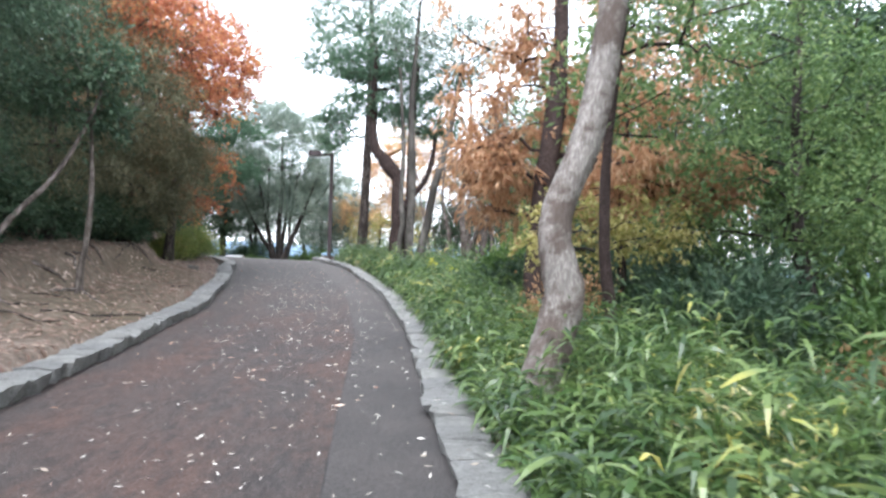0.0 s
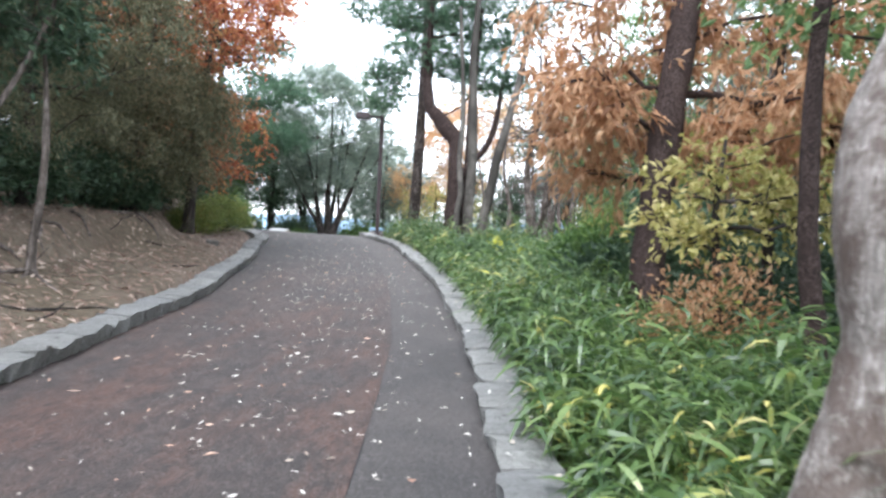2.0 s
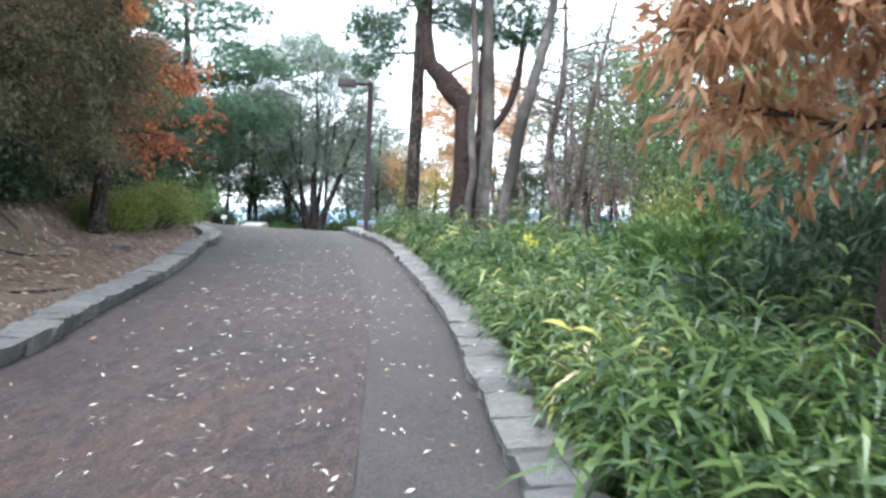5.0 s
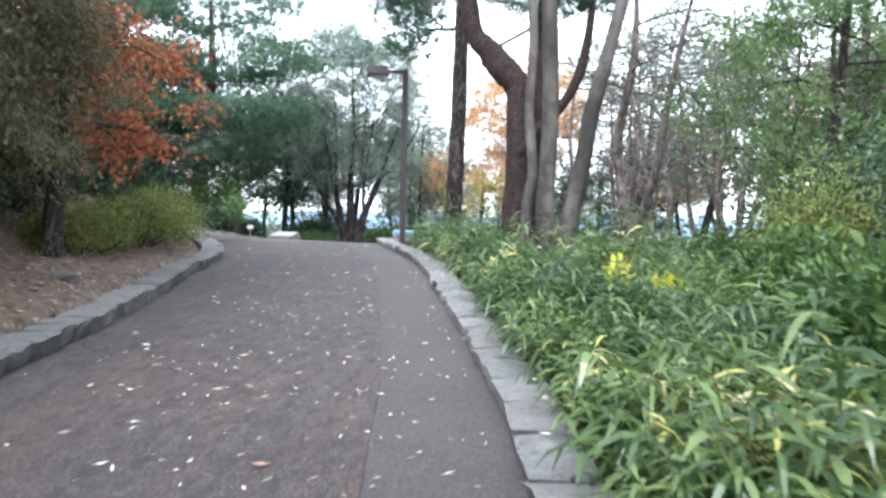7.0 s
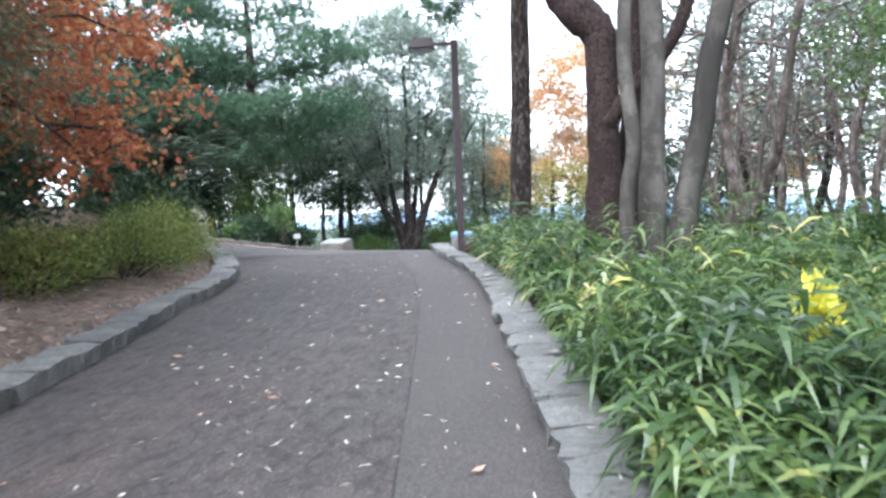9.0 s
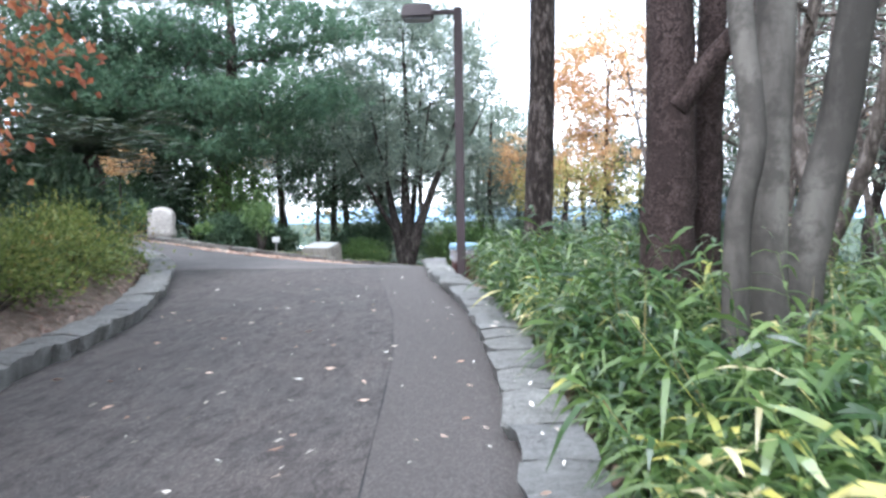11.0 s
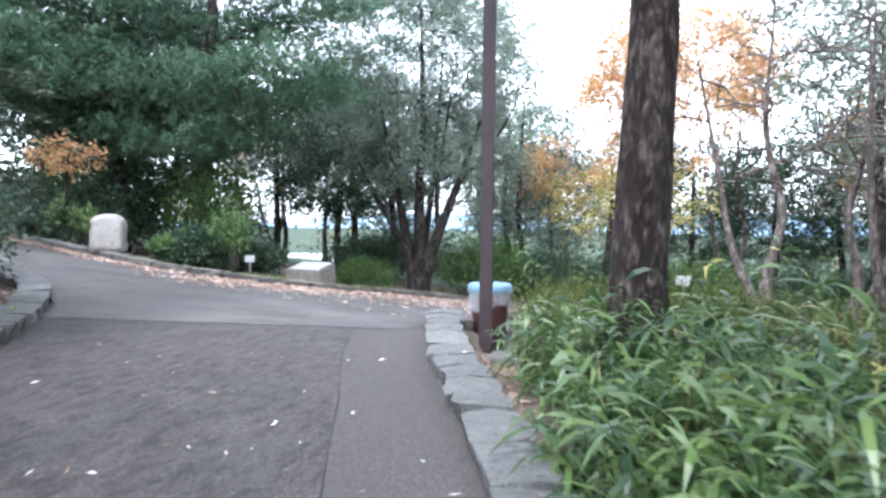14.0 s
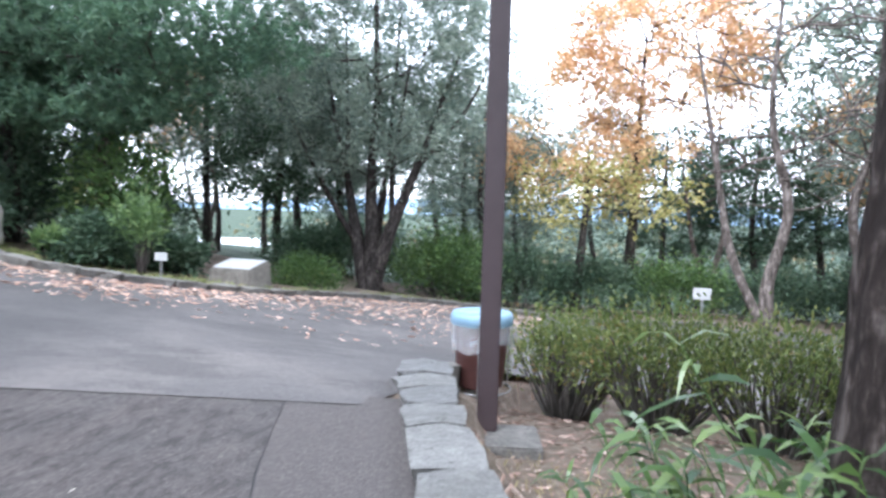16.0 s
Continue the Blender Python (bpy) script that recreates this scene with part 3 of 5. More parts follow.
def kerb_row(name, label, points, lengths, width, height, sink, mat, side):
    """Stones end to end along a line; side is the way from the line to the stones' middle."""
    path = smooth_path([(x, y, 0) for x, y in points], 12)[:, :2]
    dist = np.concatenate([[0], np.cumsum(np.linalg.norm(np.diff(path, axis=0), axis=1))])
    row = tagged(new(name), label, "kerb", kind="structure")
    meshes = [stone_mesh("kerb_stone", 1.0, width, height, mat, 20 + k) for k in range(7)]
    s, r, n = 0.0, random.Random(5), 0
    while s < dist[-1] - 0.3:
        ln = r.uniform(*lengths)
        a = np.array([np.interp(s, dist, path[:, c]) for c in (0, 1)])
        b = np.array([np.interp(s + ln, dist, path[:, c]) for c in (0, 1)])
        d = (b - a) / np.linalg.norm(b - a)
        nrm = np.array([-d[1], d[0]]) * side
        mid = (a + b) / 2 + nrm * (width / 2 + r.uniform(-0.008, 0.008))
        z0, z1 = (float(road_height(p[0] - nrm[0] * 0.1, p[1] - nrm[1] * 0.1)) for p in (a, b))
        ob = new("kerb_stone", meshes[n % 7])
        ob.parent = row
        m = pose(mid[0], mid[1], (z0 + z1) / 2 - sink + r.uniform(-0.006, 0.006), r.uniform(-0.9, 0.9), -math.degrees(math.atan2(z1 - z0, ln)), math.degrees(math.atan2(d[1], d[0])) + r.uniform(-0.7, 0.7))
        ob.matrix_basis = m @ Matrix.Diagonal(((ln - r.uniform(0.0, 0.010)) * (1 if n % 2 else -1), (1 if n % 3 else -1) * r.uniform(0.93, 1.06), 1, 1))
        s, n = s + ln, n + 1
    return row


right_points = [(x, y) for y, x in RIGHT_EDGE if y > -9] + [(-5.0, 26.2)]
kerb_row("kerb_right", "grey rough-hewn stone kerb beside bamboo grass", right_points, (0.30, 0.58), 0.35, 0.27, 0.14, KERB, -1)
left_points = [(x, y) for y, x in LEFT_EDGE if y > -9] + [(-11.2, 26.75), (-12.6, 27.65), (-15.5, 29.5), (-19, 31.6)]
kerb_row("kerb_left", "grey rough-hewn stone kerb at the foot of a bank", left_points, (0.24, 0.48), 0.36, 0.29, 0.14, KERB, 1)
kerb_row("kerb_far", "dark mossy stone kerb with leaves against it", [p for p in FAR_KERB_LINE if -26 < p[0] < 2], (0.5, 0.8), 0.24, 0.30, 0.18, FAR_KERB, 1)

kerb_row("kerb_low", "low dark edging stones behind the kerb end", [(-4.97, 26.35), (-4.93, 27.3), (-4.72, 28.4)], (0.34, 0.55), 0.2, 0.6, 0.58, FAR_KERB, -1)


# ---- trees ----
def crown_points(crowns):
    """Clump centres, spread evenly in the outer part of ellipsoids."""
    out = []
    for (cx, cy, cz), (rx, ry, rz), n in crowns:
        d = unit(rng.normal(size=(n, 3)))
        r = rng.uniform(0.25, 1.0, n) ** 0.45
        out.append(np.array([cx, cy, cz]) + d * r[:, None] * np.array([rx, ry, rz]))
    return np.concatenate(out)


def branch_net(trunk, trunk_r, clumps, wiggle=0.12, rise=0.25):
    """Joins clumps to the trunk, each by way of the nearest wood that lies nearer to it."""
    nodes = [tuple(p) for p in trunk]
    parent = [-1] + list(range(len(trunk) - 1))
    low = int(len(trunk) * 0.35)
    top = trunk[low:]
    order = np.argsort([np.min(np.linalg.norm(top - c, axis=1)) for c in clumps])
    ends = {}
    arr = np.zeros((len(trunk) + 5 * len(clumps), 3))
    arr[:len(trunk)] = trunk
    cost = np.zeros(len(arr))
    cost[:low] = 50
    n = len(trunk)
    for o in order:
        c = clumps[o]
        diff = c - arr[:n]
        d = np.linalg.norm(diff, axis=1)
        k = int(np.argmin(d + 0.35 * cost[:n] + 0.8 * np.maximum(0, -diff[:, 2])))
        steps = max(2, min(4, int(d[k] / 0.45)))
        a, prev = arr[k].copy(), k
        for s in range(1, steps + 1):
            f = s / steps
            p = a + (c - a) * f + rng.normal(size=3) * wiggle * d[k] * (f < 1) * 0.5
            p[2] += rise * d[k] * 0.25 * math.sin(math.pi * f)
            arr[n] = p
            parent.append(prev)
            cost[n] = cost[k] + d[k] * f if k >= low else d[k] * f
            prev, n = n, n + 1
        ends[o] = prev
    weight = np.zeros(n)
    for o, e in ends.items():
        weight[e] += 1
    for i in range(n - 1, 0, -1):
        weight[parent[i]] += weight[i]
    return arr[:n], parent, weight, ends


def tree(name, label, x, y, trunk, radii, crowns, leaf, bark, per_clump=60, size=(0.09, 0.045), spread=0.35, droop=0.0, flat=0.3, twig=0.008,
         twig_power=0.42, group="", tufts=False, category="tree", sides=10, rough=0.05, extra=(), extra_name="stem"):
    """A tree from its trunk line, the ellipsoids of its crown and its leaves. extra: more stems as (points, radii)."""
    z0 = float(ground_height(x, y)) - 0.06
    crowns = [(c, r, int(k * 1.5)) for c, r, k in crowns]
    per_clump = int(per_clump * (1.2 if tufts else 1.5))
    size = (size[0] * 1.15, size[1] * (2.6 if tufts else 1.2))
    ob = thing(name, x, y, z0, label, category, group)
    path = smooth_path(trunk, 5)
    rr = np.interp(np.linspace(0, 1, len(path)), np.linspace(0, 1, len(radii)), radii)
    wood = Pile()
    flare = rr * (1 + 0.5 * np.exp(-np.linspace(0, 1, len(path)) * 14))
    wood.add(*tube(path, flare, sides, rough))
    part("trunk", wood.mesh("trunk", bark, True), ob)
    for pts, rad in extra:
        p2 = smooth_path(pts, 5)
        more = Pile()
        more.add(*tube(p2, np.interp(np.linspace(0, 1, len(p2)), np.linspace(0, 1, len(rad)), rad), sides, rough))
        part(extra_name, more.mesh(extra_name, bark, True), ob)
    clumps = crown_points(crowns)
    stem = path
    arr, parent, weight, ends = branch_net(stem, rr, clumps)
    limbs = Pile()
    n_trunk = len(stem)
    kids = {}
    for i in range(n_trunk, len(arr)):
        kids.setdefault(parent[i], []).append(i)
    limit = rr[-1] * 1.3
    starts = [(parent[i], i) for i in range(n_trunk, len(arr)) if parent[i] < n_trunk or kids[parent[i]][0] != i]
    for a, i in starts:
        chain = [a, i]
        while chain[-1] in kids:
            chain.append(kids[chain[-1]][0])
        w = np.maximum(weight[chain], 1)
        w[0] = w[1]
        rad = np.minimum(twig * w ** twig_power, max(limit, 0.5 * rr[min(a, n_trunk - 1)] if a < n_trunk else limit))
        rad[-1] *= 0.5
        limbs.add(*tube(arr[chain], rad, 5 if rad[0] > 0.03 else 4))
    part("branch_work", limbs.mesh("branch_work", bark, True), ob)
    if per_clump:
        foliage = Pile()
        centre = np.repeat(clumps, per_clump, 0)
        pre = np.repeat(np.array([arr[parent[ends[o]]] for o in range(len(clumps))]), per_clump, 0)
        mixv = rng.uniform(0.35, 1.15, len(centre))[:, None]
        at = pre * (1 - mixv) + centre * mixv
        if tufts:
            tip = np.repeat(at[::12] + rng.normal(size=at[::12].shape) * spread * [1, 1, 0.45], 12, 0)[:len(at)]
            out = unit(rng.normal(size=at.shape) + np.array([0, 0, 0.55]))
            foliage.add(*leaf_quads(tip, size[0], size[1], out * 2.5, 0, 0))
        else:
            # leaves sit along short side twigs, so that clumps read as sprays
            twigs = 7
            way = unit(rng.normal(size=(len(clumps), twigs, 3)) * [1, 1, 0.6] + 0.5 * unit(clumps - pre[::per_clump])[:, None, :])
            pick = rng.integers(0, twigs, len(at))
            ray_way = way[np.repeat(np.arange(len(clumps)), per_clump), pick]
            along = rng.uniform(0.05, 1.0, len(at))[:, None]
            start = pre * 0.3 + centre * 0.7
            at = start + ray_way * along * spread * 2.3 + rng.normal(size=at.shape) * spread * 0.22
            at[:, 2] -= (droop * 0.25 + 0.15) * (along[:, 0] ** 2) * spread * 1.5
            foliage.add(*leaf_quads(at, size[0], size[1], ray_way * 0.9, droop, flat))
        part("crown", foliage.mesh("crown", leaf, False), ob)
    return ob


def bush(name, label, x, y, rx, ry, h, leaf, count, size, group="", clumps=40, stems=14, base=0.25, upright=0.0, category="shrub", bark=None):
    """A shrub: stems from the ground, fine twigs, and leaves gathered in clumps in its outer shell."""
    z0 = float(ground_height(x, y)) - 0.05
    ob = thing(name, x, y, z0, label, category, group)
    wood = Pile()
    d = unit(rng.normal(size=(clumps, 3)))
    d[:, 2] = np.abs(d[:, 2])
    r = rng.uniform(0.55, 1.0, clumps)[:, None]
    tips = d * r * [rx, ry, h * (1 - base)] + [0, 0, h * base]
    for k in range(min(stems, clumps)):
        root = np.array([tips[k][0] * 0.25, tips[k][1] * 0.25, 0])
        mid = root * 0.5 + tips[k] * 0.5 + rng.normal(size=3) * 0.05
        wood.add(*tube(smooth_path([root, mid, tips[k]], 3), np.linspace(0.02, 0.006, 7), 5))
    part("stem_work", wood.mesh("stem_work", bark or BARK_TWIG, True), ob)
    per = int(count * 1.45) // clumps
    size = (size[0] * 1.25, size[1] * 1.3)
    at = np.repeat(tips, per, 0) + rng.normal(size=(clumps * per, 3)) * [rx * 0.22, ry * 0.22, h * 0.13]
    at[:, 2] = np.maximum(at[:, 2], 0.04)
    out = unit(at - [0, 0, h * 0.3])
    out[:, 2] += upright
    foliage = Pile()
    foliage.add(*leaf_quads(at, size[0], size[1], out, 0, 0.3))
    part("foliage", foliage.mesh("foliage", leaf), ob)
    return ob


# trees beside the path, on the bamboo side
tree("leaning_tree", "crooked pale grey tree with peeling patched bark", 0.62, 4.95, [(0, 0, 0), (0.12, 0, 0.42), (0.21, 0.02, 0.78), (0.27, 0.02, 1.08), (0.19, 0, 1.45), (0.22, 0, 1.75), (0.36, 0, 2.1), (0.45, 0, 2.45), (0.51, 0, 2.85), (0.56, 0, 3.4), (0.5, 0.2, 4.4), (0.7, 0.5, 5.6)],
     [0.165, 0.15, 0.145, 0.15, 0.125, 0.115, 0.112, 0.115, 0.11, 0.10, 0.08, 0.04], [((1.0, 0.5, 5.9), (1.3, 1.3, 0.9), 40)], GREEN_MID, BARK_GREY, 45, (0.11, 0.05), sides=14, rough=0.035, group="trees in the bamboo grass")
tree("oak_tree", "dark-trunked oak with drooping dry brown leaves", 1.5, 10.95, [(0, 0, 0), (0.0, 0, 1.0), (0.08, 0, 2.2), (0.2, 0, 3.4), (0.3, 0.1, 5.0), (0.2, 0.2, 7.5)],
     [0.21, 0.19, 0.18, 0.17, 0.13, 0.06], [((-0.5, 0.5, 3.9), (1.3, 0.9, 1.2), 24), ((1.2, 0.4, 3.9), (1.2, 1.0, 1.5), 18), ((-0.4, 0.6, 2.3), (0.6, 0.7, 0.5), 9), ((1.9, -1.0, 2.6), (1.0, 0.7, 0.5), 20), ((-0.8, 0.2, 2.9), (0.6, 0.7, 0.8), 12), ((0, 0.5, 6.3), (2.0, 2.0, 1.6), 22)], BROWN, BARK_DARK, 56, (0.135, 0.040), 0.20, 1.3, 0.2, 0.012, group="trees in the bamboo grass")
tree("slender_tree", "slender dark trunk among bamboo grass", 1.92, 7.75, [(0.12, 0, 0), (0.0, 0, 0.8), (-0.1, 0, 1.7), (-0.05, 0.1, 3.0), (0.2, 0.2, 5.0)],
     [0.085, 0.07, 0.065, 0.055, 0.03], [((0.8, 0.3, 3.6), (1.4, 1.0, 0.9), 20), ((1.5, 0.2, 5.2), (1.8, 1.4, 1.2), 18)], GREEN_BRIGHT, BARK_DARK, 45, (0.10, 0.045), 0.28, 0.2, group="trees in the bamboo grass")
tree("yellowing_tree", "small tree with yellow autumn leaves", 1.75, 9.3, [(0, 0, 0), (0.03, 0, 0.8), (-0.05, 0, 1.6), (0.0, 0, 2.3)],
     [0.05, 0.04, 0.03, 0.015], [((0.15, 0, 1.7), (0.8, 0.6, 0.5), 20), ((0.9, 0.2, 1.95), (0.8, 0.5, 0.6), 14)], YELLOW, BARK_TWIG, 32, (0.085, 0.042), 0.15, 0.3, 0.5, group="trees in the bamboo grass")
tree("dark_trunk_tree", "stout dark brown tree with a knobbly forked trunk", -1.45, 20.95, [(0, 0, 0), (0.0, 0, 0.9), (0.02, 0, 1.8), (0.0, 0, 2.7), (-0.03, 0.02, 3.0), (-0.25, 0.05, 3.25), (-0.48, 0.1, 3.55), (-0.75, 0.1, 3.9), (-0.85, 0.2, 4.9), (-0.8, 0.3, 7.0)],
     [0.22, 0.195, 0.185, 0.18, 0.20, 0.235, 0.19, 0.15, 0.12, 0.05], [((-0.8, 0.4, 6.9), (1.5, 1.5, 1.0), 40), ((0.9, 0.2, 6.0), (1.3, 1.2, 0.7), 26), ((-1.0, 0.3, 5.3), (0.9, 0.9, 0.4), 14), ((0.7, 0.3, 4.7), (1.2, 0.9, 0.5), 16)], PINE_NEEDLE, BARK_DARK, 180, (0.12, 0.008), 0.25, tufts=True,
     extra=[([(0.05, -0.1, 1.9), (0.35, -0.1, 2.3), (0.75, -0.1, 2.75), (1.0, 0.0, 3.4), (1.15, 0, 4.6)], [0.10, 0.085, 0.08, 0.075, 0.05]), ([(0.27, 0.28, 0), (0.30, 0.28, 1.2), (0.35, 0.28, 2.6), (0.36, 0.28, 4.2), (0.5, 0.3, 6.5)], [0.17, 0.125, 0.115, 0.10, 0.05])], sides=14, group="trees in the bamboo grass")
tree("smooth_stem_tree", "tall smooth grey twin-stemmed tree", -0.98, 19.65, [(0, 0, 0), (0.0, 0, 1.2), (0.04, 0, 2.4), (0.0, 0, 3.6), (-0.05, 0, 5.0), (0.1, 0, 8.0)],
     [0.13, 0.12, 0.115, 0.11, 0.09, 0.04], [((0, 0, 7.6), (1.6, 1.6, 1.2), 36)], GREEN_GREY, BARK_SMOOTH, 40, (0.10, 0.04),
     extra=[([(-0.24, -0.55, 0), (-0.24, -0.55, 1.1), (-0.17, -0.55, 1.6), (-0.24, -0.5, 2.4), (-0.22, -0.4, 3.6), (-0.4, -0.3, 6)], [0.075, 0.07, 0.068, 0.065, 0.06, 0.03])], sides=12, rough=0.02, group="trees in the bamboo grass")
tree("slanting_tree", "smooth grey tree slanting outwards", -0.75, 20.15, [(0, 0, 0), (0.1, 0, 0.9), (0.28, 0, 1.8), (0.4, 0, 2.6), (0.62, 0, 3.5), (0.9, 0.1, 4.8), (1.2, 0.2, 7)],
     [0.15, 0.13, 0.12, 0.115, 0.10, 0.08, 0.03], [((1.2, 0.2, 7.0), (1.5, 1.5, 1.2), 36)], GREEN_GREY, BARK_SMOOTH, 40, (0.10, 0.04), sides=12, rough=0.02, group="trees in the bamboo grass")
tree("pine_tree", "tall pine with thick plated grey-brown bark", -2.82, 23.6, [(0, 0, 0), (0.03, 0, 1.2), (0.08, 0, 2.6), (0.1, 0, 4.2), (0.15, 0, 6.0), (0.1, 0.1, 8.0), (0.0, 0.2, 10.5)],
     [0.185, 0.165, 0.155, 0.145, 0.13, 0.10, 0.04], [((-0.3, 0.2, 8.6), (2.0, 2.0, 1.8), 50), ((-0.9, 0.3, 5.3), (0.9, 0.8, 0.5), 16), ((0.5, 0.3, 6.6), (1.4, 1.2, 0.5), 18), ((-1.3, 0.2, 7.1), (1.1, 1.0, 0.5), 18), ((1.3, 0.3, 5.4), (0.9, 0.9, 0.4), 14), ((-1.1, 0.2, 4.5), (0.9, 0.8, 0.4), 10)], PINE_NEEDLE, BARK_PINE, 170, (0.12, 0.008), 0.24, tufts=True, sides=16, rough=0.04, group="trees in the bamboo grass")
tree("green_tree", "leafy green tree at the wood's edge", 3.4, 21.5, [(0, 0, 0), (0.05, 0, 1.0), (-0.05, 0, 2.2), (0.1, 0, 4.0), (0.2, 0.1, 6.5)],
     [0.11, 0.10, 0.09, 0.07, 0.03], [((-0.2, 0, 3.6), (2.0, 1.8, 2.0), 70), ((0.3, 0, 6.2), (1.7, 1.7, 1.5), 30)], GREEN_BRIGHT, BARK_TWIG, 120, (0.075, 0.032), 0.26, 0.3, group="wood behind the bamboo grass")
tree("green_tree", "leafy green tree with low spreading boughs", 5.2, 9.6, [(0, 0, 0), (0.05, 0, 1.0), (-0.2, 0, 2.2), (-0.3, 0, 4.0), (-0.2, 0.1, 6.5)],
     [0.12, 0.11, 0.10, 0.07, 0.03], [((-0.4, 0.2, 3.0), (1.9, 1.8, 1.4), 60), ((0.2, 0, 5.2), (2.0, 2.0, 1.5), 30)], GREEN_BRIGHT, BARK_TWIG, 90, (0.08, 0.036), 0.28, 0.3, group="wood behind the bamboo grass")
tree("brown_leaved_tree", "small oak holding dry brown leaves", 3.0, 11.6, [(0, 0, 0), (0.05, 0, 1.2), (0.0, 0, 2.6), (0.1, 0, 4.6)],
     [0.08, 0.07, 0.06, 0.03], [((-0.2, 0, 2.7), (1.3, 0.9, 0.5), 28), ((0.4, 0, 4.6), (1.5, 1.3, 1.2), 20)], BROWN, BARK_TWIG, 50, (0.13, 0.038), 0.2, 1.2, 0.2, group="wood behind the bamboo grass")

# evergreens on the bank; the first two are unseen, added to shade the start
for x, y, rx, ry, cz, rz, h in ((-7.2, -3.0, 2.2, 2.3, 3.2, 2.4, 5.6), (-7.0, 1.2, 2.2, 2.3, 3.2, 2.4, 5.6), (-7.3, 5.2, 2.0, 2.2, 3.1, 2.3, 5.5), (-7.5, 9.2, 2.3, 2.3, 3.1, 2.4, 5.8), (-7.5, 12.9, 2.3, 2.2, 3.35, 2.4, 5.8), (-7.6, 16.3, 1.9, 1.8, 1.85, 1.45, 3.7)):
    tree("evergreen_tree", "dense dark evergreen tree hanging over the bank", x, y, [(0, 0, 0), (0.15, 0, 0.8), (0.0, 0.1, 1.8), (0.1, 0, 3.2), (0.0, 0, h - 0.6)],
         [0.10, 0.09, 0.075, 0.05, 0.02], [((0.1, 0, cz), (rx, ry, rz), 150)], GREEN_DARK if y < 12 else GREEN_OLIVE, BARK_TWIG, 190, (0.066, 0.021), 0.30, 0.9, 0.2, group="evergreens on the bank")
for x, y in ((-11.5, 6.5), (-12, 12), (-11.8, 17.5), (-12.5, 22.0)):
    tree("tall_evergreen", "tall dark evergreen behind the bank", x, y, [(0, 0, 0), (0.15, 0, 1.8), (0.0, 0.1, 3.8), (0.1, 0, 6.8)],
         [0.18, 0.15, 0.12, 0.04], [((0.1, 0, 4.9), (2.4, 2.8, 3.0), 90)], GREEN_DARK, BARK_TWIG, 50, (0.15, 0.07), 0.40, 0.4, 0.2, group="evergreens on the bank")
tree("red_maple", "maple with red and orange autumn leaves", -7.2, 17.9, [(0, 0, 0), (0.1, 0, 1.4), (0.3, -0.1, 3.0), (0.5, -0.2, 4.6), (0.6, -0.4, 6.6)],
     [0.12, 0.10, 0.09, 0.07, 0.03], [((0.7, -0.8, 5.6), (1.7, 2.2, 1.3), 60), ((-0.6, 1.3, 2.7), (0.8, 1.3, 1.6), 20), ((0.35, 0.9, 2.4), (0.95, 1.3, 1.1), 16), ((-1.2, 0.3, 4.8), (1.7, 1.8, 1.6), 50), ((1.3, -4.6, 4.9), (1.0, 1.6, 0.6), 26), ((1.7, -1.9, 4.4), (0.9, 1.3, 0.9), 26)], RED, BARK_TWIG, 70, (0.075, 0.055), 0.24, 0.6, 0.3, group="autumn maples")
tree("bare_sapling", "thin bare pale sapling with exposed roots", -5.55, 10.45, [(0, 0, 0), (0.02, 0, 0.4), (0.1, 0, 0.9), (0.15, 0, 1.7), (0.1, 0, 2.8)],
     [0.065, 0.05, 0.045, 0.04, 0.02], [((-0.1, 0, 2.9), (0.8, 0.8, 0.6), 14)], GREEN_DARK, BARK_BARE, 60, (0.10, 0.042), 0.2, 0.4,
     extra=[([(0, 0, 0.12), (0.2, -0.12, 0.03), (0.5, -0.2, -0.1)], [0.03, 0.025, 0.012]), ([(0, 0, 0.12), (0.1, -0.3, 0.02), (0.15, -0.6, -0.12)], [0.03, 0.022, 0.01]), ([(0, 0, 0.12), (-0.15, -0.25, 0.1), (-0.4, -0.45, 0.08)], [0.03, 0.02, 0.01])], extra_name="root")
tree("leaning_sapling", "bare grey sapling leaning out over the bank", -6.35, 9.3, [(0, 0, 0), (0.35, 0.2, 0.6), (0.75, 0.6, 1.3), (1.1, 0.9, 2.3), (1.2, 1.0, 3.0)],
     [0.045, 0.04, 0.034, 0.026, 0.012], [((1.1, 0.9, 2.9), (0.8, 0.7, 0.5), 12)], GREEN_DARK, BARK_BARE, 50, (0.10, 0.042), 0.2, 0.4)

# beyond the crest
left_pine = tree("spreading_pine", "broad dark green pine with layered boughs", -14.3, 34.6, [(0, 0, 0), (0.2, 0, 2.0), (0.6, -0.2, 4.0), (0.8, -0.2, 6.0), (0.6, 0, 9.0)],
     [0.28, 0.24, 0.20, 0.15, 0.06], [((3.2, -1.5, 4.4), (2.6, 1.8, 0.7), 40), ((-1.5, -1.5, 4.6), (3.2, 2.0, 0.8), 44), ((1.0, -1.2, 3.3), (2.6, 1.5, 0.6), 30), ((1.4, -1.0, 6.4), (4.3, 2.4, 0.9), 70), ((0.6, -0.4, 8.4), (3.8, 2.4, 1.0), 60)], PINE_NEEDLE, BARK_PINE, 190, (0.15, 0.012), 0.36, tufts=True, group="trees beyond the crest")
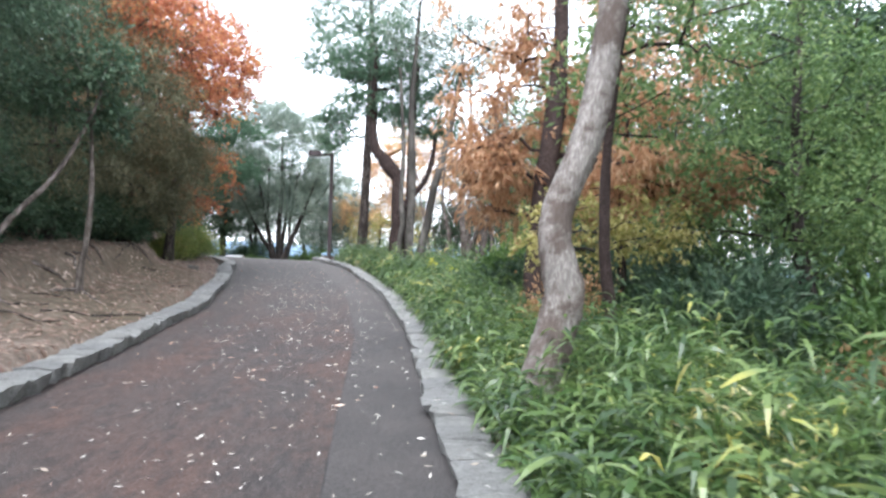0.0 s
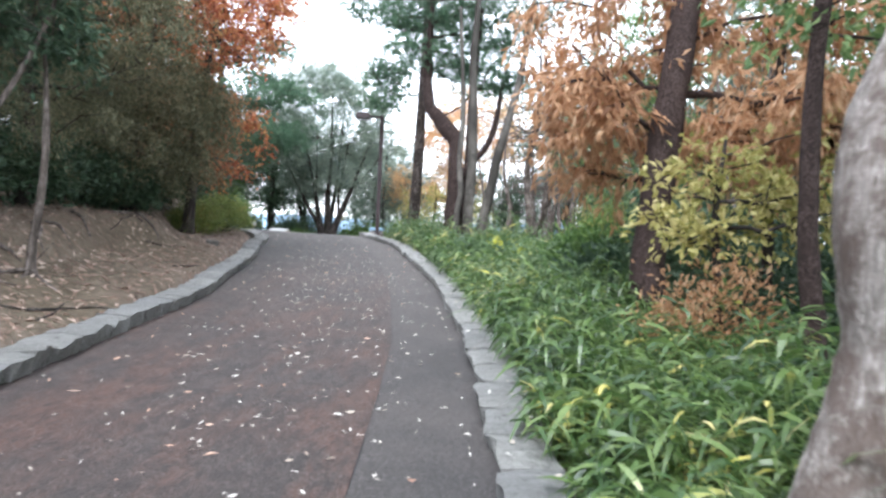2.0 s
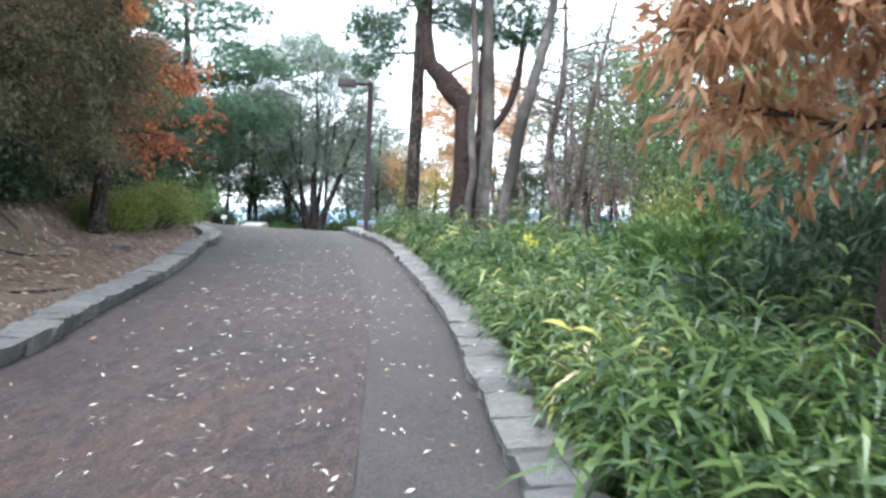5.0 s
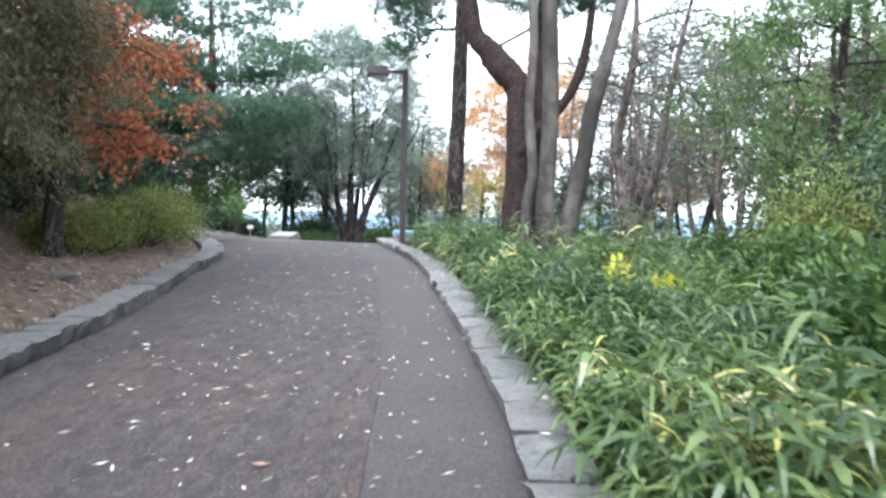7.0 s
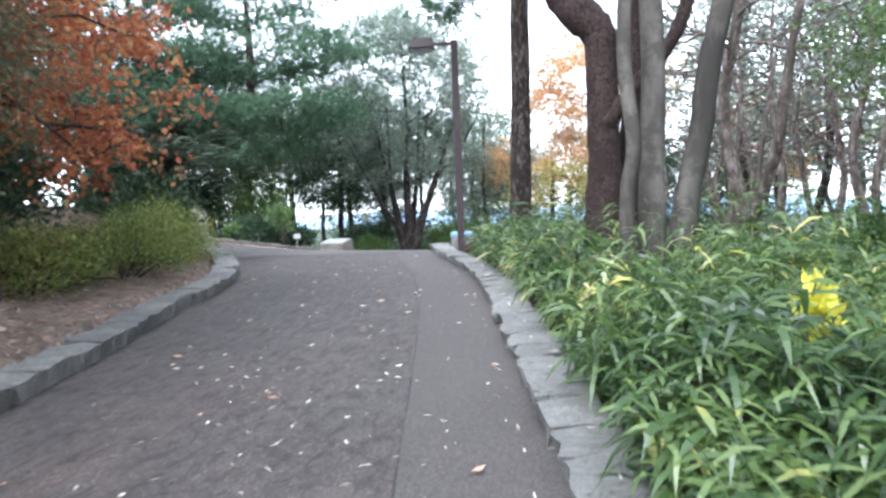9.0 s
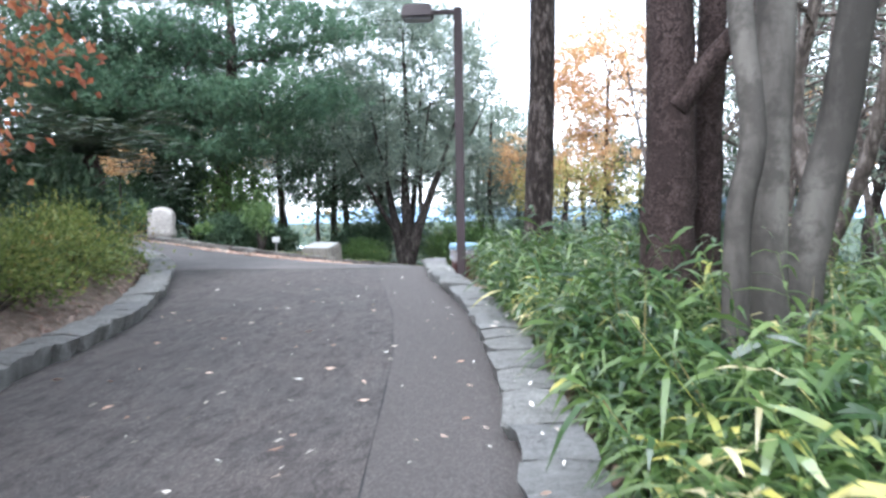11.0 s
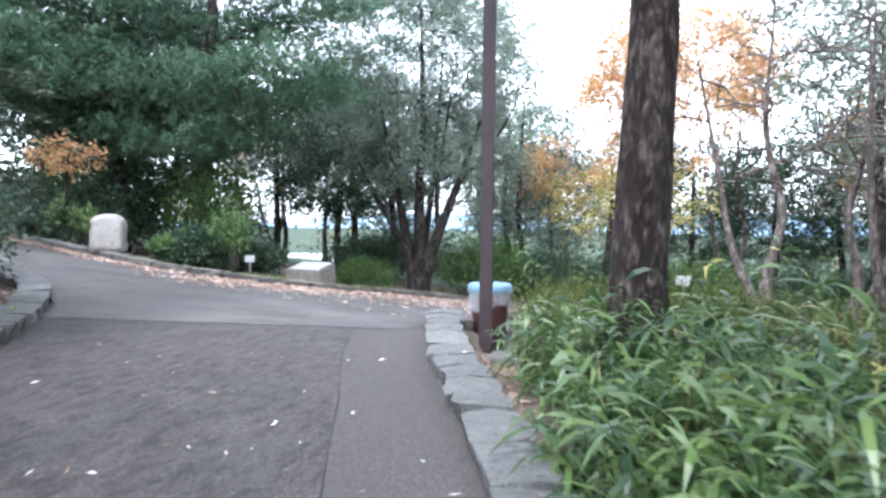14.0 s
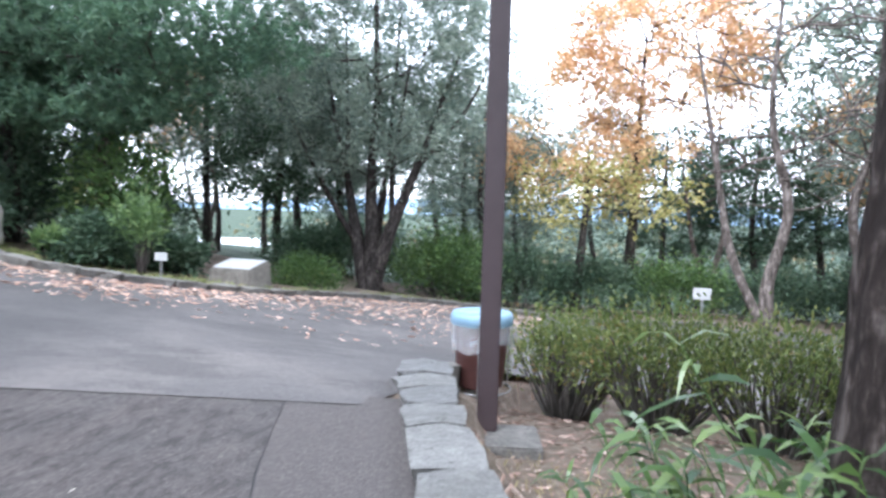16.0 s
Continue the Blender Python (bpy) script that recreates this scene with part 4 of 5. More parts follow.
vase = [([(-0.12, 0, 0.2), (-0.38, 0, 1.5), (-0.75, 0.1, 3.2), (-1.5, 0.2, 6.4)], [0.21, 0.16, 0.09, 0.025]),
        ([(0.12, 0, 0.2), (0.55, -0.1, 1.6), (1.25, 0, 3.4), (2.3, 0.2, 6.4)], [0.22, 0.17, 0.10, 0.025]),
        ([(0.0, 0.1, 0.6), (0.15, 0.3, 2.0), (0.4, 0.3, 4.0), (0.6, 0.3, 7.2)], [0.15, 0.11, 0.07, 0.02]),
        ([(-0.33, 0, 1.2), (-1.1, -0.3, 2.6), (-2.3, -0.3, 4.8)], [0.09, 0.065, 0.02]),
        ([(0.6, 0, 1.7), (0.7, -0.4, 3.2), (1.1, -0.5, 5.8)], [0.09, 0.07, 0.02]),
        ([(1.2, 0, 3.3), (2.3, -0.3, 4.4), (3.0, -0.3, 5.6)], [0.07, 0.05, 0.015]),
        ([(-0.7, 0.1, 3.0), (-0.6, -0.2, 4.6), (-0.7, -0.2, 7.0)], [0.07, 0.05, 0.015])]
tree("grey_green_tree", "large many-stemmed tree with fine grey-green leaves", -9.3, 38.6, [(0, 0, 0), (0.05, 0, 1.2), (0, 0, 3.0), (0.1, 0, 5.0), (0, 0, 8.5)],
     [0.26, 0.2, 0.14, 0.09, 0.03], [((0, 0, 7.0), (3.5, 2.8, 3.0), 190), ((0.2, 0, 4.2), (3.4, 2.6, 1.2), 40)], GREEN_GREY, BARK_TWIG, 120, (0.125, 0.036), 0.30, 0.0, 0.1, extra=vase, group="trees beyond the crest")
tree("autumn_tree", "tree with yellow and orange leaves on dark limbs", -2.6, 42.5, [(0, 0, 0), (0.1, 0, 1.5), (0.2, 0, 3.2), (0.2, 0, 5.0), (0.3, 0, 8.0)],
     [0.2, 0.17, 0.14, 0.09, 0.03], [((-1.4, 0, 4.8), (3.2, 2.0, 1.3), 40), ((0.9, 0, 7.8), (3.4, 2.4, 2.4), 125)], ORANGE, BARK_TWIG, 62, (0.11, 0.07), 0.36, 0.4, 0.4, group="trees beyond the crest")
tree("autumn_tree", "tree with yellow leaves on low spreading limbs", -4.0, 40.9, [(0, 0, 0), (0.1, 0, 1.5), (0.2, 0, 3.2), (0.2, 0, 4.6)],
     [0.14, 0.12, 0.09, 0.03], [((0.6, 0, 3.4), (2.6, 1.6, 1.1), 40)], YELLOW, BARK_TWIG, 26, (0.12, 0.08), 0.3, 0.4, 0.4, group="trees beyond the crest")
tree("small_maple", "small maple with soft orange leaves", -15.9, 32.0, [(0, 0, 0), (0.1, 0, 0.9), (0.2, -0.1, 1.6), (0.3, -0.1, 2.3)],
     [0.05, 0.04, 0.03, 0.015], [((0.3, -0.2, 2.2), (0.95, 0.6, 0.35), 22)], ORANGE, BARK_TWIG, 20, (0.09, 0.06), 0.15, 0.4, 0.5, group="autumn maples")

# background trees: built once, then set about on the hillside
bare = tree("bare_tree", "leafless tree with pale branching limbs", 2.2, 38.5, [(0, 0, 0), (0.2, 0, 1.5), (-0.1, 0, 3.2), (0.3, 0, 5.2), (0.2, 0, 8.0)],
            [0.16, 0.13, 0.10, 0.07, 0.02], [((0.1, 0, 6.2), (2.6, 2.4, 3.2), 150)], GREEN_GREY, BARK_BARE, 0, twig=0.009, extra=[([(0.1, 0, 0.4), (0.9, 0, 2.2), (1.3, 0, 4.2), (1.8, 0.2, 7)], [0.11, 0.09, 0.06, 0.02])], group="woodland behind")
wood_green = tree("woodland_tree", "evergreen woodland tree, in the distance or unseen for shade", 9.0, 30.0, [(0, 0, 0), (0.2, 0, 1.5), (-0.1, 0, 3.5), (0.1, 0, 7.5)],
                  [0.16, 0.13, 0.10, 0.03], [((0, 0, 5.2), (2.6, 2.4, 3.2), 80)], GREEN_MID, BARK_TWIG, 56, (0.19, 0.095), 0.42, 0.3, 0.3, group="woodland behind")
wood_grey = tree("woodland_tree", "thin grey-green woodland tree in the distance", -3.6, 50.0, [(0, 0, 0), (0.2, 0, 1.5), (-0.1, 0, 3.5), (0.1, 0, 7.5)],
                 [0.14, 0.12, 0.09, 0.03], [((0, 0, 5.4), (2.4, 2.4, 3.0), 90)], GREEN_GREY, BARK_TWIG, 34, (0.15, 0.06), 0.34, 0.1, 0.2, group="woodland behind")
wood_dark = tree("woodland_tree", "dark evergreen woodland tree, in the distance or unseen for shade", -20.0, 36.0, [(0, 0, 0), (0.2, 0, 1.5), (-0.1, 0, 3.5), (0.1, 0, 7.0)],
                 [0.16, 0.13, 0.10, 0.03], [((0, 0, 4.8), (2.5, 2.4, 3.0), 64)], GREEN_DARK, BARK_TWIG, 72, (0.15, 0.062), 0.36, 0.3, 0.3, group="woodland behind")
wood_orange = tree("woodland_tree", "rust-orange woodland tree in the distance", 5.5, 45.0, [(0, 0, 0), (0.2, 0, 1.5), (-0.1, 0, 3.5), (0.1, 0, 7.0)],
                   [0.16, 0.13, 0.10, 0.03], [((0, 0, 5.8), (2.4, 2.2, 2.2), 80)], ORANGE, BARK_TWIG, 30, (0.15, 0.10), 0.34, 0.3, 0.4, group="woodland behind")
placing = random.Random(11)
for x, y, turn in ((-18.6, 33.9, 70),):
    copy_thing(left_pine, pose(x, y, float(ground_height(x, y)) - 0.1, 0, 0, turn))
for kind, spots in ((bare, [(4.5, 33), (6.5, 38), (0.5, 45), (8, 26), (1.5, 30.5), (3.2, 27.5), (5, 24), (-17, 44), (9, 42), (6, 19), (2.0, 34.5), (0.2, 36.8), (6.2, 29), (2.8, 32.0), (4.4, 30.0), (7.4, 24.2), (0.7, 26.2)]),
                    # (4.6, 2.6), (3.8, -1.8), (3.4, -6.0): unseen trees added to shade the start
                    (wood_green, [(12, 22), (11, 15), (10.5, 9), (9.0, 12.5), (9.3, 17), (4.6, 2.6), (3.8, -1.8), (3.4, -6.0), (13, 36), (9, -3), (15, 28), (-24, 42)]),
                    (wood_grey, [(-13, 46), (-6.5, 53), (1, 52), (6, 50), (-18, 50), (-10, 56), (11, 46), (3.5, 41), (7.2, 34.5), (9.5, 29.5), (5.2, 37), (-6.2, 45.5), (8.2, 22.5), (-11.8, 43), (-8.4, 47.5), (-15.5, 41), (-17.5, 45), (-20.5, 43), (-14, 50), (-7.2, 44), (-10.4, 51)]),
                    (wood_dark, [(-17.5, 38), (-23, 38), (-16.4, 34.4), (-20, 31.5), (-17, 27.5), (-16, 22), (-18, 14), (-12, 0), (8.6, 14.6), (11, 33), (-13.5, 42), (4, 47), (-15.2, 47), (-1.0, 48), (1.8, 46.5)]),
                    (wood_orange, [(9.5, 36), (-21, 47), (13, 41)])):
    for x, y in spots:
        s = placing.uniform(0.8, 1.15) * (1.35 if kind is wood_grey and x > 0 and y < 45 else 1.0)
        c = copy_thing(kind, pose(x, y, float(ground_height(x, y)) - 0.1, 0, 0, placing.uniform(0, 360)))
        c.scale = (s, s, s * placing.uniform(0.9, 1.1))

# shrubs
azalea_spots = ((-7.35, 18.6, 0.6, 0.8, 0.62), (-7.3, 19.9, 0.7, 0.8, 0.7), (-7.65, 21.1, 0.75, 0.75, 0.72), (-8.3, 22.2, 0.8, 0.75, 0.72), (-9.3, 23.3, 0.9, 0.75, 0.7), (-10.6, 24.3, 0.95, 0.75, 0.7))
for x, y, rx, ry, h in azalea_spots:
    bush("azalea_bush", "low clipped azalea bush, olive green", x, y, rx, ry, h * 1.15, AZALEA, 4200, (0.045, 0.02), "azaleas along the bank", 60, 14, 0.2, 0.6)
for x, y, rx, ry, h in ((-3.85, 28.1, 0.7, 0.7, 1.0), (-3.05, 27.5, 0.8, 0.7, 1.02), (-2.2, 27.1, 0.8, 0.7, 0.98), (-1.35, 27.0, 0.8, 0.7, 0.92), (-0.5, 27.6, 0.9, 0.8, 0.9)):
    bush("azalea_hedge_bush", "leggy olive-green azalea with bare stems below", x, y, rx, ry, h * 1.06, HEDGE, 2600, (0.045, 0.018), "azaleas behind the lamp", 80, 70, 0.56, 0.7, bark=BARK_SMOOTH)
bush("round_shrub", "round clipped bright green shrub", -10.0, 36.0, 0.75, 0.75, 0.85, GREEN_MID, 5000, (0.05, 0.03), "", 60, 10, 0.15)
bush("young_shrub", "young shrub with fresh bright green leaves", -11.5, 32.2, 0.45, 0.4, 1.35, GREEN_BRIGHT, 620, (0.12, 0.04), "", 18, 8, 0.6, 0.3)
for k, (x, y, rx, ry, h) in enumerate(((-15.9, 32.6, 1.0, 0.8, 1.5), (-17.4, 33.2, 1.1, 0.9, 1.8), (-12.6, 32.4, 0.7, 0.6, 0.9), (-19.2, 33.8, 1.2, 1.0, 1.6), (-7.6, 39.6, 1.4, 1.0, 1.8), (-5.6, 40.8, 1.5, 1.0, 1.9), (-3.6, 41.0, 1.4, 1.0, 1.6), (-1.2, 41.6, 1.6, 1.1, 1.5), (1.4, 42, 1.6, 1.1, 1.6), (3.8, 42, 1.6, 1.1, 1.6), (-6.9, 41.6, 1.2, 1.0, 1.6), (-11.6, 39.8, 1.2, 1.0, 1.5), (-16.2, 36.4, 1.4, 1.2, 2.3), (-18.6, 36.2, 1.5, 1.2, 2.4), (-10.9, 42.2, 1.6, 1.2, 2.2), (-16.6, 40.2, 1.6, 1.3, 2.4), (-8.0, 42.6, 1.5, 1.2, 2.2), (-11.9, 33.7, 0.7, 0.6, 0.8), (-12.9, 33.0, 0.7, 0.6, 0.9))):
    bush("evergreen_shrub", "dark evergreen shrub beyond the kerb", x, y, rx, ry, h, (GREEN_DARK, GREEN_MID, GREEN_DARK)[k % 3], 3200, (0.10, 0.045), "shrubs beyond the kerb", 46, 12, 0.25)
for k, (x, y, rx, ry, h) in enumerate(((3.6, 8.3, 1.2, 1.0, 1.5), (5.4, 7.0, 1.4, 1.2, 1.7), (3.2, 14.2, 1.3, 1.2, 1.8), (4.6, 11.4, 1.4, 1.3, 2.0), (6.6, 9.8, 1.5, 1.3, 2.2), (2.9, 16.6, 1.1, 1.1, 1.8), (1.6, 12.6, 0.8, 0.8, 1.05), (1.35, 14.2, 0.75, 0.8, 1.1), (2.5, 13.3, 1.0, 1.0, 1.6), (2.3, 11.6, 0.9, 0.9, 1.3), (1.5, 17.0, 0.7, 0.7, 1.1), (2.7, 19.4, 1.0, 1.0, 2.2), (3.7, 18.3, 1.2, 1.2, 2.6), (1.7, 15.4, 0.7, 0.7, 1.1), (4.6, 15.8, 1.5, 1.4, 2.2), (5.0, 19.6, 1.4, 1.4, 2.0), (2.6, 24.4, 1.2, 1.2, 1.4), (7.0, 5.0, 1.5, 1.3, 2.0), (4.4, 26.0, 1.4, 1.4, 1.5))):
    bush("woodland_shrub", "dark green woodland shrub behind bamboo grass", x, y, rx, ry, h, (GREEN_DARK, GREEN_MID, GREEN_DARK)[k % 3], 4200, (0.11, 0.045), "shrubs behind the bamboo grass", 56, 12, 0.2)
for x, y, rx, ry, h, leaf in ((-13.3, 33.9, 1.2, 0.9, 2.7, GREEN_MID), (-16.2, 34.2, 1.2, 0.9, 2.6, GREEN_DARK), (-17.9, 32.6, 0.8, 0.7, 1.6, GREEN_GREY)):
    bush("tall_shrub", "tall loose evergreen shrub below the trees", x, y, rx, ry, h, leaf, 2300, (0.12, 0.05), "tall shrubs beyond the kerb", 34, 12, 0.3)
for x, y, h in ((-15.05, 31.75, 0.95), (-15.75, 31.95, 1.05), (-12.95, 31.75, 0.5)):
    bush("bright_seedling", "small seedling with fresh bright green leaves", x, y, 0.30, 0.26, h, GREEN_BRIGHT, 170, (0.15, 0.065), "seedlings beside the marker stone", 7, 5, 0.6, 0.3)
bush("orange_shrub", "small shrub with rusty orange leaves", 4.3, 6.6, 0.5, 0.5, 0.95, BROWN, 520, (0.075, 0.035), "", 26, 8, 0.4)
bush("yellowing_shrub", "yellow-green shrub turning for autumn", 2.1, 18.4, 0.8, 0.8, 1.9, AZALEA, 6500, (0.05, 0.02), "", 46, 12, 0.3)
bush("withered_shrub", "withered shrub with pale brown leaves", 1.6, 9.0, 0.6, 0.5, 1.15, BROWN, 1500, (0.06, 0.022), "", 30, 12, 0.3)
for x, y, rx, ry, h in ((-8.2, 3.0, 1.2, 1.5, 1.4), (-7.4, 7.2, 0.9, 1.3, 1.3), (-7.9, 11.2, 0.9, 1.3, 1.3), (-8.1, 15.0, 0.9, 1.2, 1.2), (-10.2, 20.2, 1.2, 1.2, 1.8), (-12.0, 25.6, 1.3, 1.0, 1.3), (-7.4, 9.3, 0.7, 1.2, 1.2), (-7.7, 13.0, 0.7, 1.2, 1.2), (-8.1, 17.1, 0.6, 1.1, 1.2), (-7.75, 15.9, 0.6, 0.8, 1.0), (-7.35, 15.6, 0.45, 0.6, 0.9), (-7.0, 5.2, 0.8, 1.2, 1.2), (-8.3, 18.4, 0.9, 1.0, 1.6), (-8.9, 22.6, 0.7, 0.6, 1.3), (-10.3, 23.7, 0.8, 0.7, 1.4)):
    bush("bank_shrub", "dark evergreen undergrowth on the bank", x, y, rx, ry, h, GREEN_DARK, 3600, (0.10, 0.042), "undergrowth on the bank", 50, 12, 0.25)


DRY_GRASS = leaf_material("dry_grass_blade", [(0.0, (0.20, 0.17, 0.07)), (0.5, (0.34, 0.28, 0.13)), (1.0, (0.48, 0.42, 0.22))], 0.6, 0.3)

VERGE = leaf_material("verge_grass_blade", [(0.0, (0.10, 0.13, 0.04)), (0.5, (0.20, 0.23, 0.08)), (1.0, (0.40, 0.36, 0.17))], 0.6, 0.3)


# ---- bamboo grass ----
def bamboo_grass(name, label, y0, y1, d0, d1, count, scale, tall=0.0):
    """Canes that end in fans of broad arching leaves, between two distances from the kerb."""
    y = rng.uniform(y0, y1, count)
    d = d0 + (d1 - d0) * rng.uniform(0, 1, count) ** 1.2
    x = right_edge(y) + 0.36 + d
    hgt = scale * (rng.uniform(0.20, 0.56, count) + (0.3 + tall) * (rng.uniform(size=count) > 0.93 - 0.2 * tall)) * (0.55 + 0.45 * smoothstep(0, 0.9, d))
    patch = 0.5 + 0.5 * np.sin(x * 1.9 + 2 * np.sin(y * 0.8)) * np.sin(y * 1.4)
    hgt *= 0.72 + 0.5 * patch
    z = ground_height(x, y)
    pile = Pile()
    lean = rng.normal(size=(count, 2)) * 0.2 - np.array([0.12, 0.03])
    tip = np.stack([x + lean[:, 0] * hgt * 1.5, y + lean[:, 1] * hgt * 1.5, z + hgt], -1)
    root = np.stack([x, y, z - 0.03], -1)
    w = np.array([0.003, 0, 0])
    v = np.stack([root - w, root + w, tip + w * 0.6, tip - w * 0.6], 1).reshape(-1, 3)
    pile.add(v, np.arange(4 * count).reshape(-1, 4))
    # a few leaves up the cane, and a fan at its tip
    low, fan = (2, 5) if d0 > 2 else (3, 6)
    per = low + fan
    k = np.repeat(np.arange(count), per)
    f = np.tile(np.concatenate([np.linspace(0.35, 0.75, low), np.linspace(0.86, 1.0, fan)]), count) + rng.normal(size=count * per) * 0.03
    at = root[k] * (1 - f[:, None]) + tip[k] * f[:, None]
    first = rng.uniform(0, 2 * np.pi, count)[k]
    a = first + np.tile(np.arange(per) * 2.4, count) + rng.normal(size=count * per) * 0.3
    rise = np.tile(np.concatenate([np.full(low, 0.2), np.linspace(0.15, 0.9, fan)]), count) + rng.normal(size=count * per) * 0.22
    dirs = np.stack([np.cos(a), np.sin(a), rise], -1)
    ln = scale * rng.uniform(0.11, 0.235, count * per)
    pile.add(*strap_leaves(at, dirs, ln, ln * rng.uniform(0.10, 0.155, count * per), rng.uniform(0.3, 1.0, count * per)))
    return tagged(new(name, pile.mesh(name, SASA)), label, "bamboo grass", kind="stuff")


bamboo_grass("bamboo_grass", "dense low bamboo grass, green with yellowed blades", 1.2, 9.0, 0.08, 2.6, 2900, 1.2)
bamboo_grass("bamboo_grass", "dense low bamboo grass, green with yellowed blades", 9.0, 17.0, 0.08, 2.25, 3000, 1.2)
bamboo_grass("bamboo_grass", "dense low bamboo grass, green with yellowed blades", 17.0, 22.4, 0.14, 2.4, 1600, 1.22, 0.08)
bamboo_grass("bamboo_grass", "sparse bamboo grass round the pine", 22.4, 23.9, 0.35, 2.2, 360, 1.12)
bamboo_grass("bamboo_grass", "bamboo grass thinning towards the wood", 17.2, 22.6, 2.4, 4.8, 1100, 1.25, 0.1)
bamboo_grass("bamboo_grass", "bamboo grass thinning towards the wood", 1.0, 8.0, 2.4, 5.0, 1300, 1.25, 0.1)
bamboo_grass("bamboo_grass", "bamboo grass near the start of the path", -6.0, 1.2, 0.05, 3.0, 900, 1.0)
n = 300
y = rng.uniform(18.0, 22.4, n)
x = right_edge(y) + 0.6 + rng.uniform(0, 3.0, n)
a = rng.uniform(0, 6.28, n)
stalks = Pile()
stalks.add(*strap_leaves(np.stack([x, y, ground_height(x, y) - 0.02], -1), np.stack([np.cos(a) * 0.3 - 0.1, np.sin(a) * 0.3, 1 + 0 * a], -1), rng.uniform(0.5, 1.1, n), rng.uniform(0.005, 0.012, n), rng.uniform(0.05, 0.5, n)))
tagged(new("dry_stalks", stalks.mesh("dry_stalks", DRY_GRASS)), "dry straw-coloured stalks standing in bamboo grass", "dry stalks", kind="stuff")


# ---- fallen leaves ----
def litter(name, label, x, y, height, size, mat, lift=0.006):
    n = len(x)
    a = rng.uniform(0, 2 * np.pi, n)
    ln = size * rng.uniform(0.55, 1.3, n)
    wd = ln * rng.uniform(0.15, 0.33, n)
    d = np.stack([np.cos(a), np.sin(a)], -1)
    s = np.stack([-d[:, 1], d[:, 0]], -1)
    c = np.stack([x, y], -1)
    curl = rng.uniform(0.0, 0.22, (n, 4)) * ln[:, None]
    pts = [c - d * ln[:, None] / 2, c + s * wd[:, None] / 2, c + d * ln[:, None] / 2, c - s * wd[:, None] / 2]
    v = np.stack([np.concatenate([p, (height(p[:, 0], p[:, 1]) + lift + curl[:, k])[:, None]], 1) for k, p in enumerate(pts)], 1)
    return tagged(new(name, mesh_from(name, v.reshape(-1, 3), np.arange(4 * n).reshape(n, 4), mat)), label, "leaf litter", kind="stuff")


n = 1050
y = np.where(rng.uniform(size=n) < 0.93, rng.uniform(-3, 17.2, n), rng.uniform(17.2, 24, n))
s = np.clip(rng.normal(0.58, 0.23, n), 0.04, 0.97)
x = left_edge(y) * (1 - s) + right_edge(y) * s
litter("fallen_leaves", "small pale curled leaves scattered on the path", x, y, road_height, 0.060, LITTER)
n = 160
y = rng.uniform(-2, 22, n)
s = rng.uniform(0.04, 0.97, n)
litter("fallen_brown_leaves", "reddish-brown leaves scattered on the path", left_edge(y) * (1 - s) + right_edge(y) * s, y, road_height, 0.075, LITTER_ORANGE)
n = 70
y = rng.uniform(2, 24, n)
x = right_edge(y) + rng.uniform(0.04, 0.30, n)
litter("kerb_leaves", "a few dry leaves lying on the kerb", x, y, lambda a, b: road_height(a, b) + 0.135, 0.07, LITTER)
n = 12000
y = rng.uniform(0, 26, n)
x = left_edge(y) - 0.45 - rng.uniform(0, 1, n) ** 1.1 * 4.5
litter("bank_leaf_litter", "dry brown leaves covering the bank", x, y, lambda a, b: ground_height(a, b), 0.105, LITTER_BROWN)
n = 5000
y = rng.uniform(1.5, 24.5, n)
x = right_edge(y) + 0.40 + rng.uniform(0, 1, n) ** 1.6 * 2.6
litter("grass_leaf_litter", "dry brown leaves on soil under bamboo grass", x, y, lambda a, b: ground_height(a, b), 0.09, LITTER_BROWN)
n = 6500
x = rng.uniform(-20, -4.7, n)
y = far_kerb(x) - 0.05 - np.abs(rng.normal(size=n)) * np.interp(x, [-22, -12, -9.5, -6], [0.3, 0.4, 2.0, 3.6])
keep = (y > np.maximum(near_rim(x) + 0.6, 28.3)) & ((x > -10.8) | (rng.uniform(size=n) < 0.3))
litter("leaf_drift", "drift of dry orange leaves against the far kerb", x[keep], y[keep], road_height, 0.12, LITTER_ORANGE)
n = 5600
x, y = rng.uniform(-4.9, 0.5, n), rng.uniform(23.8, 29.5, n)
keep = x > right_edge(np.minimum(y, 25.6)) + 0.45
litter("leaf_litter", "dry brown leaves round the lamp and shrubs", x[keep], y[keep], lambda a, b: below_paving(a, b), 0.08, LITTER_BROWN)


# ---- street lamp ----
POST = plain_material("dark_brown_painted_steel", (0.052, 0.036, 0.038), 0.5, 0.0, 0.12, 3.0)
LAMP_GLASS = plain_material("milky_lamp_cover", (0.30, 0.30, 0.31), 0.3, 0, 0.1)
lx, ly = -4.33, 26.0
lz = 0.44
lamp = thing("street_lamp", lx, ly, lz, "dark brown square street lamp post, unlit", "street lamp", turn=10)
part("footing", block(0.46, 0.46, 0.5, FAR_KERB, 0.015, (0.12, -0.12, -0.26)), lamp, "rough concrete footing")
part("post", block(0.135, 0.135, 4.40, POST, 0.012, (0, 0, 2.19)), lamp)
arm = part("arm", block(0.40, 0.07, 0.07, POST, 0.01, (-0.22, 0, 4.33)), lamp)
head = part("lamp_head", block(0.52, 0.34, 0.22, POST, 0.03, (-0.64, 0, 4.34), 0.86), lamp)
part("lamp_cover", block(0.42, 0.26, 0.03, LAMP_GLASS, 0.01, (-0.64, 0, 4.225)), head, "pale lamp cover")


